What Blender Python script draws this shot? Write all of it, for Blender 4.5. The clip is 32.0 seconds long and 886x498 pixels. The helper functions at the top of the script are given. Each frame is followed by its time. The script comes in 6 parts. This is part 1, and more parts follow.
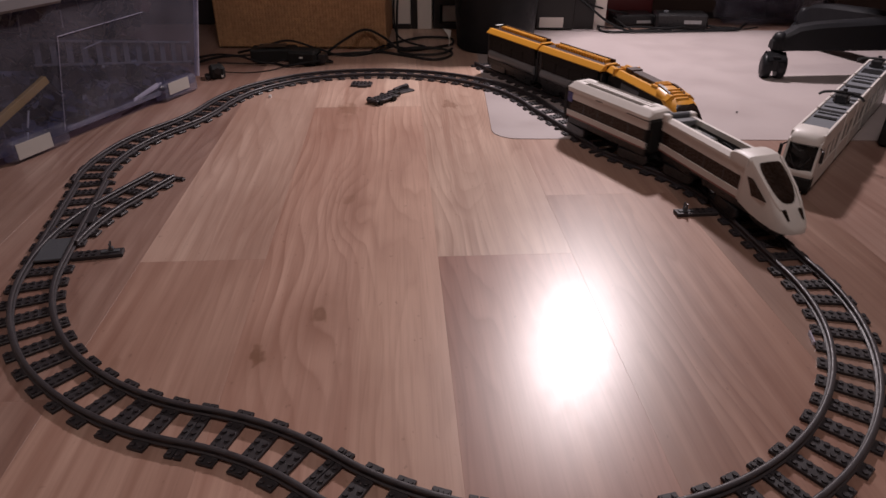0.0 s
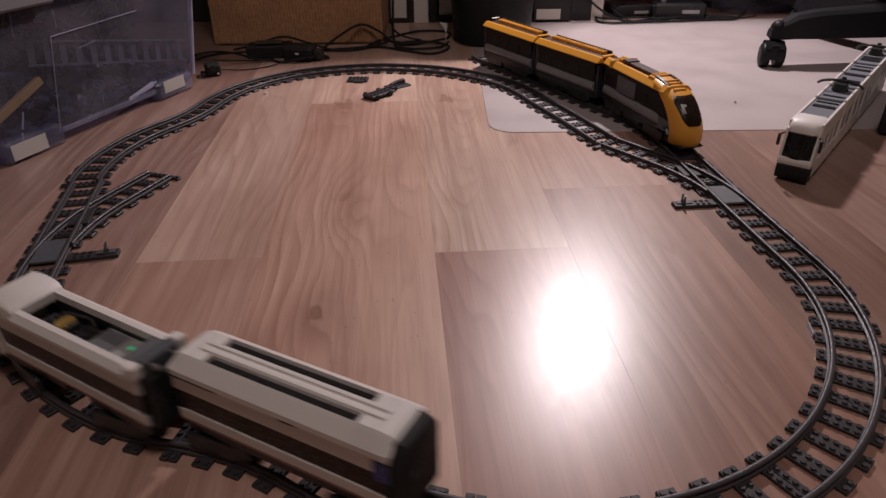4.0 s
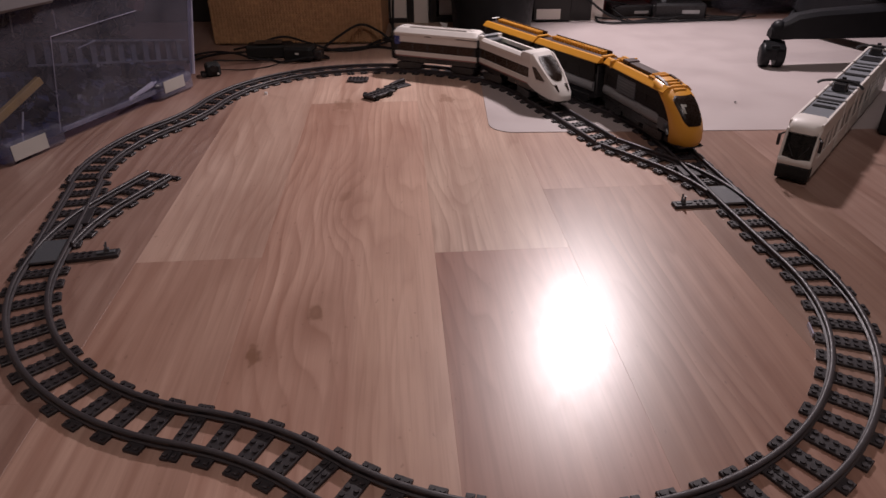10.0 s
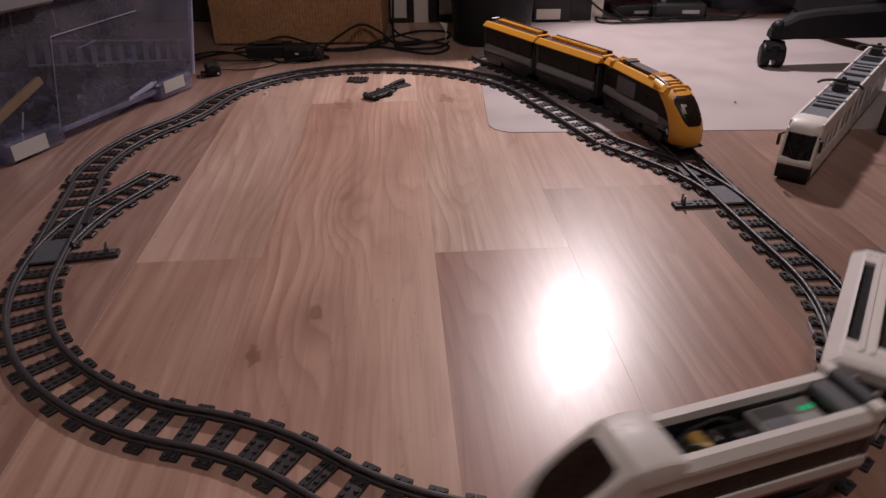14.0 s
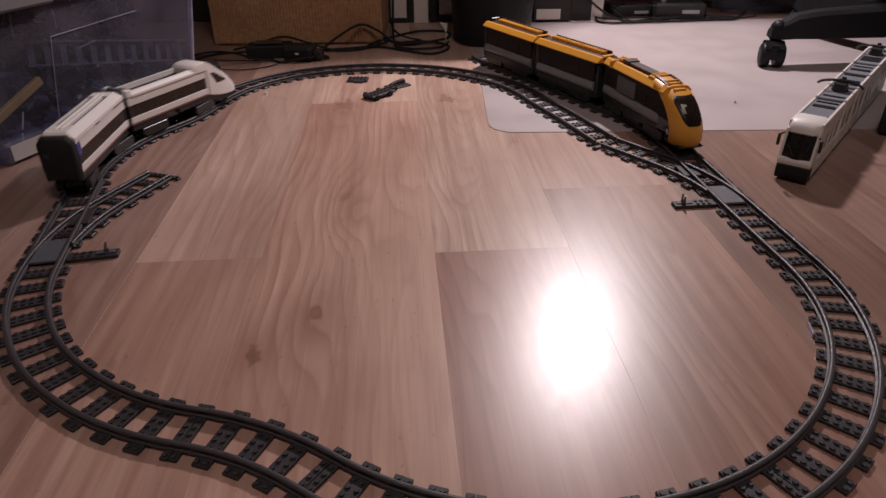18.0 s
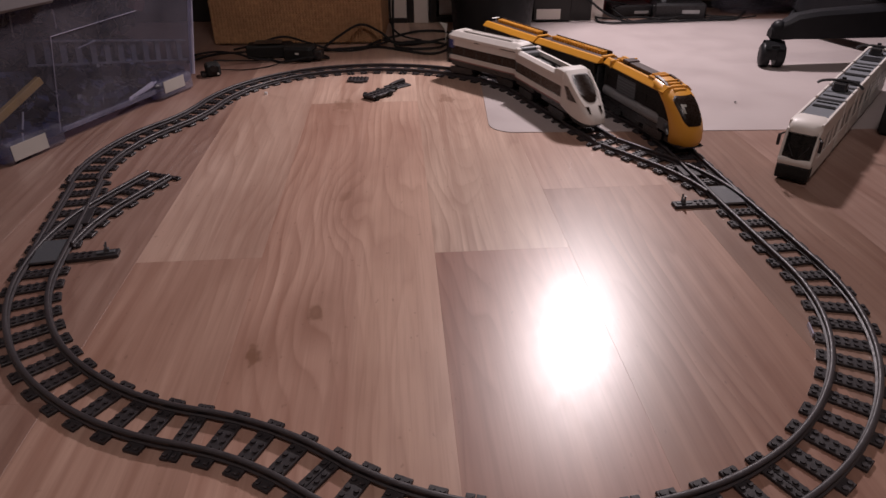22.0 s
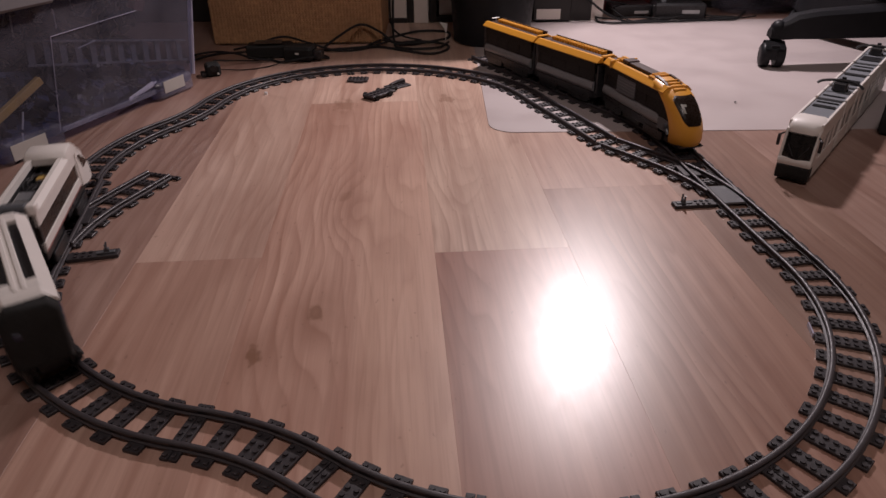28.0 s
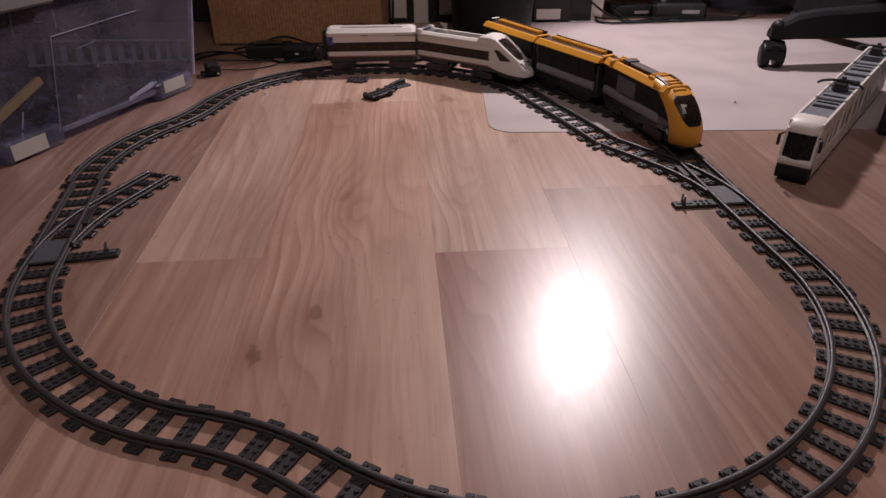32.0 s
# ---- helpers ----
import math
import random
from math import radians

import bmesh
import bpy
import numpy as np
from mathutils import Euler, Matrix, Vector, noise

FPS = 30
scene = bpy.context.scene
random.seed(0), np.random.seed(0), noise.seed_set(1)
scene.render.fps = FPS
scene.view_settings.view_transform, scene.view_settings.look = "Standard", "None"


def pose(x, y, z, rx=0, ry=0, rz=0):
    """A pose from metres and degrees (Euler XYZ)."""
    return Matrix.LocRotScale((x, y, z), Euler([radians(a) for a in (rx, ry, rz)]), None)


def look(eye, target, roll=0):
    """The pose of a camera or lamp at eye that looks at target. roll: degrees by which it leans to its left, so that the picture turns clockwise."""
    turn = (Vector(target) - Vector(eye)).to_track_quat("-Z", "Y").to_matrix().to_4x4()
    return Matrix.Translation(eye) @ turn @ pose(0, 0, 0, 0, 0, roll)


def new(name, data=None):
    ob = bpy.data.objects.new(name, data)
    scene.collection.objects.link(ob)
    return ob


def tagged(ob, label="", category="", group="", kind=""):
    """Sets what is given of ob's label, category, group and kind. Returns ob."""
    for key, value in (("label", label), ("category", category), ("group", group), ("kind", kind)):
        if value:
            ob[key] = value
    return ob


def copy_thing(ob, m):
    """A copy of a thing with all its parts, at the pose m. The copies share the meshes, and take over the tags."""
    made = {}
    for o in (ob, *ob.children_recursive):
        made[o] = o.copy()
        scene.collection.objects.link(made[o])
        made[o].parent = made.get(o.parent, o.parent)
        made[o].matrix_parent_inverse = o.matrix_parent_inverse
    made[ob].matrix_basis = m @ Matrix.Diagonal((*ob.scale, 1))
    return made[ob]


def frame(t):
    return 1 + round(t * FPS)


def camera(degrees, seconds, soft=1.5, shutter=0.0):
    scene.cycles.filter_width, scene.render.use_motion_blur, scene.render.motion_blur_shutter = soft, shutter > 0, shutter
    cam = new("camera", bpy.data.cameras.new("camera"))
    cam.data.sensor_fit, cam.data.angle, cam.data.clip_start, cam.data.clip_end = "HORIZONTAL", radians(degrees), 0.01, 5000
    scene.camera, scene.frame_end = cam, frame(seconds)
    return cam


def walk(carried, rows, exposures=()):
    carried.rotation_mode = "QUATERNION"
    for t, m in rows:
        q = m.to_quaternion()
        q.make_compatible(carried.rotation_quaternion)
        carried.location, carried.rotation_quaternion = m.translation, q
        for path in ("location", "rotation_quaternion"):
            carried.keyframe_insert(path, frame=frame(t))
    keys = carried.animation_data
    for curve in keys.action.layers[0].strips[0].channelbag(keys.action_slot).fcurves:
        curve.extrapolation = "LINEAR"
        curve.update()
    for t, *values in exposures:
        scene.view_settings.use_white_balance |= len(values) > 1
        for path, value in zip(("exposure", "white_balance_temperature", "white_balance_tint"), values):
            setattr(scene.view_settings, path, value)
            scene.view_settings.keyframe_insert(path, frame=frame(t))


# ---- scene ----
cam = camera(66.641, 32.0, soft=1.5, shutter=0.75)
walk(cam, [
    (0.0, look((-0.0069, -0.0048, 0.4115), (-0.0035, 0.8658, -0.0805), 0.377)),
    (0.5, look((-0.0009, -0.0026, 0.4114), (-0.0049, 0.8653, -0.0855), -0.569)),
    (1.0, look((0.0004, -0.0019, 0.4125), (-0.0051, 0.8647, -0.0864), -0.729)),
    (1.5, look((-0.0001, 0.0, 0.4120), (-0.0032, 0.8660, -0.0881), -0.629)),
    (2.0, look((0.0, 0.0, 0.41206), (0.0, 0.86594, -0.08809), -0.569)),
    (32.0, look((0.0, 0.0, 0.41206), (0.0, 0.86594, -0.08809), -0.569)),
], exposures=[(0.0, 0.0), (32.0, 0.0)])

# ---- light: one low lamp over the play floor, a dim room round it ----
world = bpy.data.worlds.new("room_air")
scene.world = world
world.use_nodes = True
world.node_tree.nodes["Background"].inputs[0].default_value = (1.0, 0.78, 0.66, 1)
world.node_tree.nodes["Background"].inputs[1].default_value = 0.01

lamp_data = bpy.data.lights.new("lamp", "AREA")
lamp_data.shape, lamp_data.size = "DISK", 0.125
lamp_data.energy, lamp_data.color = 22.8, (1.0, 0.865, 0.90)
lamp_data.spread = radians(180)
lamp = new("lamp", lamp_data)
lamp.matrix_world = look((0.477, 1.971, 1.150), (0.28, 1.55, 0.0))
# added fill, no visible source: lifts the shade all over the room
fill_data = bpy.data.lights.new("room_fill", "AREA")
fill_data.shape, fill_data.size = "DISK", 0.45
fill_data.energy, fill_data.color = 14.0, (1.0, 0.86, 0.84)
fill = new("room_fill", fill_data)
fill.matrix_world = look((0.20, -0.10, 2.42), (0.20, 0.30, 0))


# ---- materials ----
def nodes_of(name):
    m = bpy.data.materials.new(name)
    m.use_nodes = True
    nt = m.node_tree
    return m, nt, nt.nodes["Principled BSDF"]


def link(nt, a, b):
    nt.links.new(a, b)


def node(nt, kind, **values):
    n = nt.nodes.new(kind)
    for k, v in values.items():
        n.inputs[k].default_value = v
    return n


def mixed(nt, fac, a, b):
    """A colour mix; fac, a and b are sockets or values."""
    n = nt.nodes.new("ShaderNodeMix")
    n.data_type = "RGBA"
    for socket, v in ((n.inputs[0], fac), (n.inputs[6], a), (n.inputs[7], b)):
        if hasattr(v, "is_output"):
            link(nt, v, socket)
        else:
            socket.default_value = v
    return n.outputs[2]


def ramp(nt, fac, lo, hi):
    n = nt.nodes.new("ShaderNodeMapRange")
    n.clamp = True
    link(nt, fac, n.inputs[0])
    n.inputs[1].default_value, n.inputs[2].default_value = lo, hi
    return n.outputs[0]


def plastic(name, colour, rough=0.35, wear=0.25, scale=60.0, bump=0.06, coat=0.0):
    """Moulded plastic with handling wear: patchy gloss, faint dust and fine relief."""
    m, nt, p = nodes_of(name)
    co = nt.nodes.new("ShaderNodeTexCoord")
    fine = node(nt, "ShaderNodeTexNoise", Scale=scale * 6, Detail=4.0)
    broad = node(nt, "ShaderNodeTexNoise", Scale=scale, Detail=3.0)
    info = nt.nodes.new("ShaderNodeObjectInfo")
    link(nt, co.outputs["Object"], fine.inputs["Vector"])
    link(nt, co.outputs["Object"], broad.inputs["Vector"])
    c = (*colour, 1)
    worn = tuple(min(1, v * (1 - wear * 0.5) + 0.03 * wear) for v in colour)
    col = mixed(nt, ramp(nt, broad.outputs["Fac"], 0.35, 0.75), c, (*worn, 1))
    pale = tuple(min(1, v * 1.12 + 0.012) for v in colour)
    col2 = mixed(nt, ramp(nt, info.outputs["Random"], -0.4, 1.6), col, (*pale, 1))
    link(nt, col2, p.inputs["Base Color"])
    r = nt.nodes.new("ShaderNodeMapRange")
    link(nt, fine.outputs["Fac"], r.inputs[0])
    r.inputs[1].default_value, r.inputs[2].default_value = 0.3, 0.7
    r.inputs[3].default_value, r.inputs[4].default_value = rough * 0.8, min(1, rough * 1.35)
    link(nt, r.outputs[0], p.inputs["Roughness"])
    b = node(nt, "ShaderNodeBump", Strength=bump, Distance=0.0006)
    link(nt, fine.outputs["Fac"], b.inputs["Height"])
    link(nt, b.outputs["Normal"], p.inputs["Normal"])
    p.inputs["Coat Weight"].default_value = coat
    return m


def laminate():
    """Pinkish oak laminate in the floor's own directions: soft growth bands that bend round knots, arched figure on some boards, blotches."""
    m, nt, p = nodes_of("oak_laminate")
    info = nt.nodes.new("ShaderNodeObjectInfo")
    geo = nt.nodes.new("ShaderNodeNewGeometry")
    turn = nt.nodes.new("ShaderNodeVectorRotate")
    turn.rotation_type = "Z_AXIS"
    link(nt, geo.outputs["Position"], turn.inputs["Vector"])
    turn.inputs["Angle"].default_value = -radians(FLOOR_TURN)
    place = nt.nodes.new("ShaderNodeSeparateXYZ")
    link(nt, turn.outputs[0], place.inputs[0])
    U, V, chance = place.outputs[0], place.outputs[1], info.outputs["Random"]

    def calc(op, x, y=None, z=None):
        n = nt.nodes.new("ShaderNodeMath")
        n.operation = op
        for socket, v in zip(n.inputs, (x, y, z)):
            if v is None:
                continue
            if hasattr(v, "is_output"):
                link(nt, v, socket)
            else:
                socket.default_value = v
        return n.outputs[0]

    def noise(across, along, detail=2.0, rough=0.5, odd=0.0, by_board=True):
        """Noise of so many cells a metre across and along the boards; each board has its own."""
        v = nt.nodes.new("ShaderNodeCombineXYZ")
        link(nt, calc("MULTIPLY_ADD", U, across, odd), v.inputs[0])
        link(nt, calc("MULTIPLY", V, along), v.inputs[1])
        if by_board:
            link(nt, calc("MULTIPLY", chance, 37.0), v.inputs[2])
        n = node(nt, "ShaderNodeTexNoise", Scale=1.0, Detail=detail, Roughness=rough)
        link(nt, v.outputs[0], n.inputs["Vector"])
        return n.outputs["Fac"]

    slow = noise(9.0, 1.6, 1.0)
    drift = noise(34.0, 4.5, 1.0, 0.5, 5.0)
    # straight growth bands, bent aside by the knots
    field = calc("MULTIPLY_ADD", U, 52.0, calc("MULTIPLY_ADD", slow, 9.0, calc("MULTIPLY", drift, 1.5)))
    dark = swirl = None
    ragged = calc("MULTIPLY_ADD", noise(75.0, 42.0, 2.0, 0.55, 0.0, False), 2.6, -1.3)
    for ku, kv, s, depth, lift in KNOTS:
        du, dv = calc("MULTIPLY", calc("SUBTRACT", U, ku), 1 / s), calc("MULTIPLY", calc("SUBTRACT", V, kv), 1 / s)
        wide = calc("ADD", calc("POWER", calc("MULTIPLY", du, 0.30), 2.0), calc("POWER", calc("MULTIPLY", dv, 0.085), 2.0))
        bend = calc("EXPONENT", calc("MULTIPLY", wide, -1.0))
        field = calc("MULTIPLY_ADD", bend, lift, field)
        swirl = calc("MULTIPLY", bend, 0.5 * lift) if swirl is None else calc("MAXIMUM", swirl, calc("MULTIPLY", bend, 0.5 * lift))
        near = calc("ADD", calc("SQRT", calc("ADD", calc("POWER", du, 2.0), calc("POWER", calc("MULTIPLY", dv, 0.55), 2.0))), ragged)
        spot = nt.nodes.new("ShaderNodeMapRange")
        spot.interpolation_type = "SMOOTHSTEP"
        link(nt, near, spot.inputs[0])
        spot.inputs[1].default_value, spot.inputs[2].default_value = 0.30, 1.15
        spot.inputs[3].default_value, spot.inputs[4].default_value = depth, 0.0
        halo = calc("MULTIPLY", calc("EXPONENT", calc("MULTIPLY", calc("POWER", near, 2.0), -0.16)), 0.30 * depth)
        eye = ramp(nt, near, -0.9, 0.1)
        shade = calc("MAXIMUM", calc("MULTIPLY", spot.outputs[0], calc("MULTIPLY_ADD", eye, 0.30, 0.70)), halo)
        dark = shade if dark is None else calc("MAXIMUM", dark, shade)
    # nested arches round a heart line
    heart = calc("ADD", calc("SUBTRACT", U, calc("MULTIPLY_ADD", V, 0.085, 0.014)), calc("MULTIPLY_ADD", noise(0.0, 9.0, 1.0), 0.020, -0.010))
    rise = calc("MULTIPLY_ADD", calc("POWER", calc("ABSOLUTE", heart), 2.4), -560.0, V)
    arch = calc("MULTIPLY_ADD", rise, 15.0, calc("MULTIPLY", drift, 0.9))
    pick = calc("MULTIPLY", calc("LESS_THAN", info.outputs["Alpha"], 0.5), calc("GREATER_THAN", rise, 0.80))
    field = calc("ADD", calc("MULTIPLY", pick, arch), calc("MULTIPLY", calc("SUBTRACT", 1.0, pick), field))
    saw = calc("FRACT", field)
    line = calc("POWER", calc("MULTIPLY", saw, calc("MINIMUM", calc("MULTIPLY", calc("SUBTRACT", 1.0, saw), 7.0), 1.0)), 2.2)
    line = calc("MULTIPLY", line, calc("MAXIMUM", ramp(nt, noise(13.0, 2.2, 2.0, 0.5, 11.0), 0.38, 0.66), calc("MINIMUM", swirl, 1.0)))
    streak = noise(62.0, 1.9, 3.0, 0.55, 3.0)
    fine = noise(300.0, 9.0, 3.0, 0.6, 7.0)
    cloud = noise(7.0, 4.2, 3.0, 0.55, 2.0)
    c = mixed(nt, ramp(nt, streak, 0.34, 0.66), (0.385, 0.258, 0.207, 1), (0.545, 0.410, 0.340, 1))
    # paler sapwood along one side of the middle boards
    sap = ramp(nt, calc("MULTIPLY_ADD", slow, 0.05, U), -0.045, -0.015)
    sap = calc("MULTIPLY", calc("MULTIPLY", sap, calc("LESS_THAN", U, 0.034)), 0.55)
    c = mixed(nt, sap, c, (0.585, 0.455, 0.365, 1))
    c = mixed(nt, calc("MULTIPLY", line, 0.82), c, (0.250, 0.142, 0.104, 1))
    c = mixed(nt, calc("MULTIPLY", ramp(nt, cloud, 0.40, 0.70), 0.58), c, (0.300, 0.182, 0.142, 1))
    c = mixed(nt, calc("MULTIPLY", ramp(nt, noise(5.0, 3.0, 2.0, 0.5, 9.0), 0.45, 0.75), 0.35), c, (0.545, 0.425, 0.355, 1))
    c = mixed(nt, calc("MULTIPLY", ramp(nt, fine, 0.56, 0.32), 0.20), c, (0.215, 0.132, 0.100, 1))
    flecks = ramp(nt, noise(170.0, 90.0, 1.0, 0.5, 1.0), 0.735, 0.78)
    c = mixed(nt, calc("MULTIPLY", flecks, 0.3), c, (0.13, 0.075, 0.055, 1))
    mul = nt.nodes.new("ShaderNodeMix")
    mul.data_type, mul.blend_type = "RGBA", "MULTIPLY"
    mul.inputs[0].default_value = 1.0
    link(nt, c, mul.inputs[6])
    link(nt, info.outputs["Color"], mul.inputs[7])
    c = mixed(nt, calc("MULTIPLY", dark, 0.80), mul.outputs[2], (0.19, 0.094, 0.056, 1))
    link(nt, c, p.inputs["Base Color"])
    # dull film of dust and wiping marks on the lacquer
    smear = noise(70.0, 48.0, 6.0, 0.72, 0.0, False)
    r = nt.nodes.new("ShaderNodeMapRange")
    link(nt, smear, r.inputs[0])
    r.inputs[1].default_value, r.inputs[2].default_value = 0.3, 0.7
    r.inputs[3].default_value, r.inputs[4].default_value = 0.308, 0.350
    link(nt, r.outputs[0], p.inputs["Roughness"])
    p.inputs["Specular IOR Level"].default_value = 0.78
    p.inputs["Specular Tint"].default_value = (0.97, 1.0, 0.985, 1)
    b = node(nt, "ShaderNodeBump", Strength=0.012, Distance=0.0004)
    link(nt, fine, b.inputs["Height"])
    link(nt, b.outputs["Normal"], p.inputs["Normal"])
    return m


def clear_plastic(name, tint, haze, rough=0.12):
    """Thin clear or milky plastic: lets the view through, with scuffs and gloss."""
    m, nt, p = nodes_of(name)
    out = nt.nodes["Material Output"]
    co = nt.nodes.new("ShaderNodeTexCoord")
    n = node(nt, "ShaderNodeTexNoise", Scale=9.0, Detail=6.0, Roughness=0.65)
    link(nt, co.outputs["Object"], n.inputs["Vector"])
    clear = nt.nodes.new("ShaderNodeBsdfTransparent")
    clear.inputs[0].default_value = (*tint, 1)
    mix = nt.nodes.new("ShaderNodeMixShader")
    r = nt.nodes.new("ShaderNodeMapRange")
    link(nt, n.outputs["Fac"], r.inputs[0])
    r.inputs[1].default_value, r.inputs[2].default_value = 0.3, 0.75
    r.inputs[3].default_value, r.inputs[4].default_value = haze * 0.45, haze * 1.7
    link(nt, r.outputs[0], mix.inputs[0])
    link(nt, clear.outputs[0], mix.inputs[1])
    link(nt, p.outputs[0], mix.inputs[2])
    p.inputs["Base Color"].default_value = (0.46, 0.44, 0.55, 1)
    p.inputs["Roughness"].default_value = rough
    link(nt, mix.outputs[0], out.inputs["Surface"])
    return m


def glowing(name, colour, strength):
    m, nt, p = nodes_of(name)
    p.inputs["Base Color"].default_value = (*colour, 1)
    p.inputs["Emission Color"].default_value = (*colour, 1)
    p.inputs["Emission Strength"].default_value = strength
    return m


def wicker_material():
    m, nt, p = nodes_of("woven_seagrass")
    co = nt.nodes.new("ShaderNodeTexCoord")
    info = nt.nodes.new("ShaderNodeNewGeometry")
    n = node(nt, "ShaderNodeTexNoise", Scale=90.0, Detail=4.0)
    n2 = node(nt, "ShaderNodeTexNoise", Scale=7.0, Detail=2.0)
    link(nt, co.outputs["Object"], n.inputs["Vector"])
    link(nt, co.outputs["Object"], n2.inputs["Vector"])
    c = mixed(nt, ramp(nt, n.outputs["Fac"], 0.3, 0.7), (0.34, 0.17, 0.085, 1), (0.62, 0.355, 0.175, 1))
    c = mixed(nt, ramp(nt, info.outputs["Random Per Island"], 0.0, 1.6), c, (0.50, 0.30, 0.15, 1))
    c = mixed(nt, ramp(nt, n2.outputs["Fac"], 0.5, 0.95), c, (0.28, 0.15, 0.075, 1))
    link(nt, c, p.inputs["Base Color"])
    p.inputs["Roughness"].default_value = 0.75
    b = node(nt, "ShaderNodeBump", Strength=0.4, Distance=0.002)
    link(nt, n.outputs["Fac"], b.inputs["Height"])
    link(nt, b.outputs["Normal"], p.inputs["Normal"])
    return m


def painted(name, colour, rough=0.6, scale=8.0, spread=0.12):
    m, nt, p = nodes_of(name)
    co = nt.nodes.new("ShaderNodeTexCoord")
    n = node(nt, "ShaderNodeTexNoise", Scale=scale, Detail=5.0)
    n2 = node(nt, "ShaderNodeTexNoise", Scale=scale * 30, Detail=2.0)
    link(nt, co.outputs["Object"], n.inputs["Vector"])
    link(nt, co.outputs["Object"], n2.inputs["Vector"])
    low = tuple(v * (1 - spread) for v in colour)
    link(nt, mixed(nt, ramp(nt, n.outputs["Fac"], 0.3, 0.7), (*low, 1), (*colour, 1)), p.inputs["Base Color"])
    p.inputs["Roughness"].default_value = rough
    b = node(nt, "ShaderNodeBump", Strength=0.1, Distance=0.001)
    link(nt, n2.outputs["Fac"], b.inputs["Height"])
    link(nt, b.outputs["Normal"], p.inputs["Normal"])
    return m


FLOOR_TURN = 3.58                  # the boards lie this much askew
# knots in the boards: across, along, size, darkness, how far they push the bands aside
KNOTS = [(-0.0977, 0.592, 0.0105, 0.85, 2.6), (-0.151, 0.5236, 0.0095, 1.0, 0.9), (-0.083, 0.876, 0.0110, 0.50, 2.3), (-0.083, 0.800, 0.006, 0.35, 1.5),
         (0.0915, 1.312, 0.019, 0.70, 1.5), (-0.107, 1.290, 0.026, 0.62, 1.6), (-0.285, 0.520, 0.008, 0.35, 1.0), (-0.07, 0.505, 0.0025, 0.6, 0.3)]

M_FLOOR = laminate()
M_TRACK = plastic("dark_grey_track_plastic", (0.0245, 0.0200, 0.0232), 0.45, 0.3, 40, 0.1)
M_RAIL = plastic("dark_grey_rail_plastic", (0.037, 0.0305, 0.0345), 0.42, 0.3, 40, 0.05)
M_WHITE = plastic("white_brick_plastic", (0.63, 0.592, 0.56), 0.45, 0.12, 50, 0.03)
M_GREYW = plastic("light_grey_brick_plastic", (0.42, 0.42, 0.43), 0.34, 0.2, 50, 0.04)
M_GREY = plastic("bluish_grey_brick_plastic", (0.17, 0.18, 0.20), 0.36, 0.2, 50, 0.04)
M_DARKSIDE = plastic("mid_grey_brick_plastic", (0.11, 0.112, 0.12), 0.36, 0.2, 50, 0.04)
M_DARKGREY = plastic("dark_bluish_grey_plastic", (0.075, 0.08, 0.09), 0.36, 0.2, 50, 0.05)
M_BLACK = plastic("black_brick_plastic", (0.012, 0.012, 0.014), 0.3, 0.2, 50, 0.04)
M_SMOKE = plastic("smoked_window_plastic", (0.026, 0.014, 0.009), 0.26, 0.1, 50, 0.01, 0.05)
M_TRAMGLASS = plastic("grey_tram_window", (0.30, 0.285, 0.28), 0.3, 0.2, 50, 0.03)
M_GLOSS = plastic("glossy_black_glass", (0.014, 0.012, 0.012), 0.06, 0.1, 50, 0.0, 0.5)
M_PANE = plastic("dull_dark_window", (0.012, 0.009, 0.008), 0.55, 0.1, 50, 0.02)
M_CHAIR = plastic("matt_black_chair_plastic", (0.006, 0.006, 0.008), 0.42, 0.2, 50, 0.05)
M_CLIP = plastic("grey_clip_plastic", (0.16, 0.15, 0.16), 0.5, 0.2, 50, 0.05)
M_YELLOW = plastic("bright_yellow_orange_plastic", (0.60, 0.27, 0.025), 0.34, 0.12, 50, 0.03)
M_TAN = plastic("yellow_tan_plastic", (0.42, 0.27, 0.07), 0.4, 0.2, 50, 0.04)
M_BLUE = plastic("dark_blue_plastic", (0.011, 0.015, 0.042), 0.36, 0.2, 50, 0.04)
M_BLUEPANE = plastic("deep_blue_pane", (0.03, 0.045, 0.20), 0.25, 0.1, 50, 0.02)
M_RUBBER = plastic("matt_black_rubber", (0.012, 0.012, 0.012), 0.6, 0.3, 60, 0.1)
M_METAL = plastic("worn_steel", (0.5, 0.5, 0.52), 0.25, 0.2, 50, 0.05)
M_METAL.node_tree.nodes["Principled BSDF"].inputs["Metallic"].default_value = 1.0
M_CABLE = plastic("black_cable_sheath", (0.010, 0.010, 0.011), 0.42, 0.2, 50, 0.05)
M_MAT = plastic("milky_mat_plastic", (0.355, 0.303, 0.296), 0.45, 0.07, 1.5, 0.0)
M_BOX = clear_plastic("clear_box_plastic", (0.66, 0.67, 0.80), 0.135)
M_BOXRIB = clear_plastic("clear_box_edge", (0.74, 0.78, 0.9), 0.52, 0.22)
M_BOXFOOT = clear_plastic("clear_box_foot", (0.80, 0.82, 0.88), 0.16, 0.15)
M_BAG = clear_plastic("clear_bag_film", (0.85, 0.86, 0.88), 0.14, 0.15)
M_LABEL = painted("dull_white_paper", (0.43, 0.40, 0.37), 0.7, 20)
M_PAPER = painted("white_paper", (0.74, 0.72, 0.68), 0.7, 20)
M_WICKER = wicker_material()
M_WALL = painted("painted_wall", (0.42, 0.36, 0.31), 0.85, 3)
M_CEIL = painted("white_ceiling", (0.7, 0.66, 0.62), 0.9, 3)
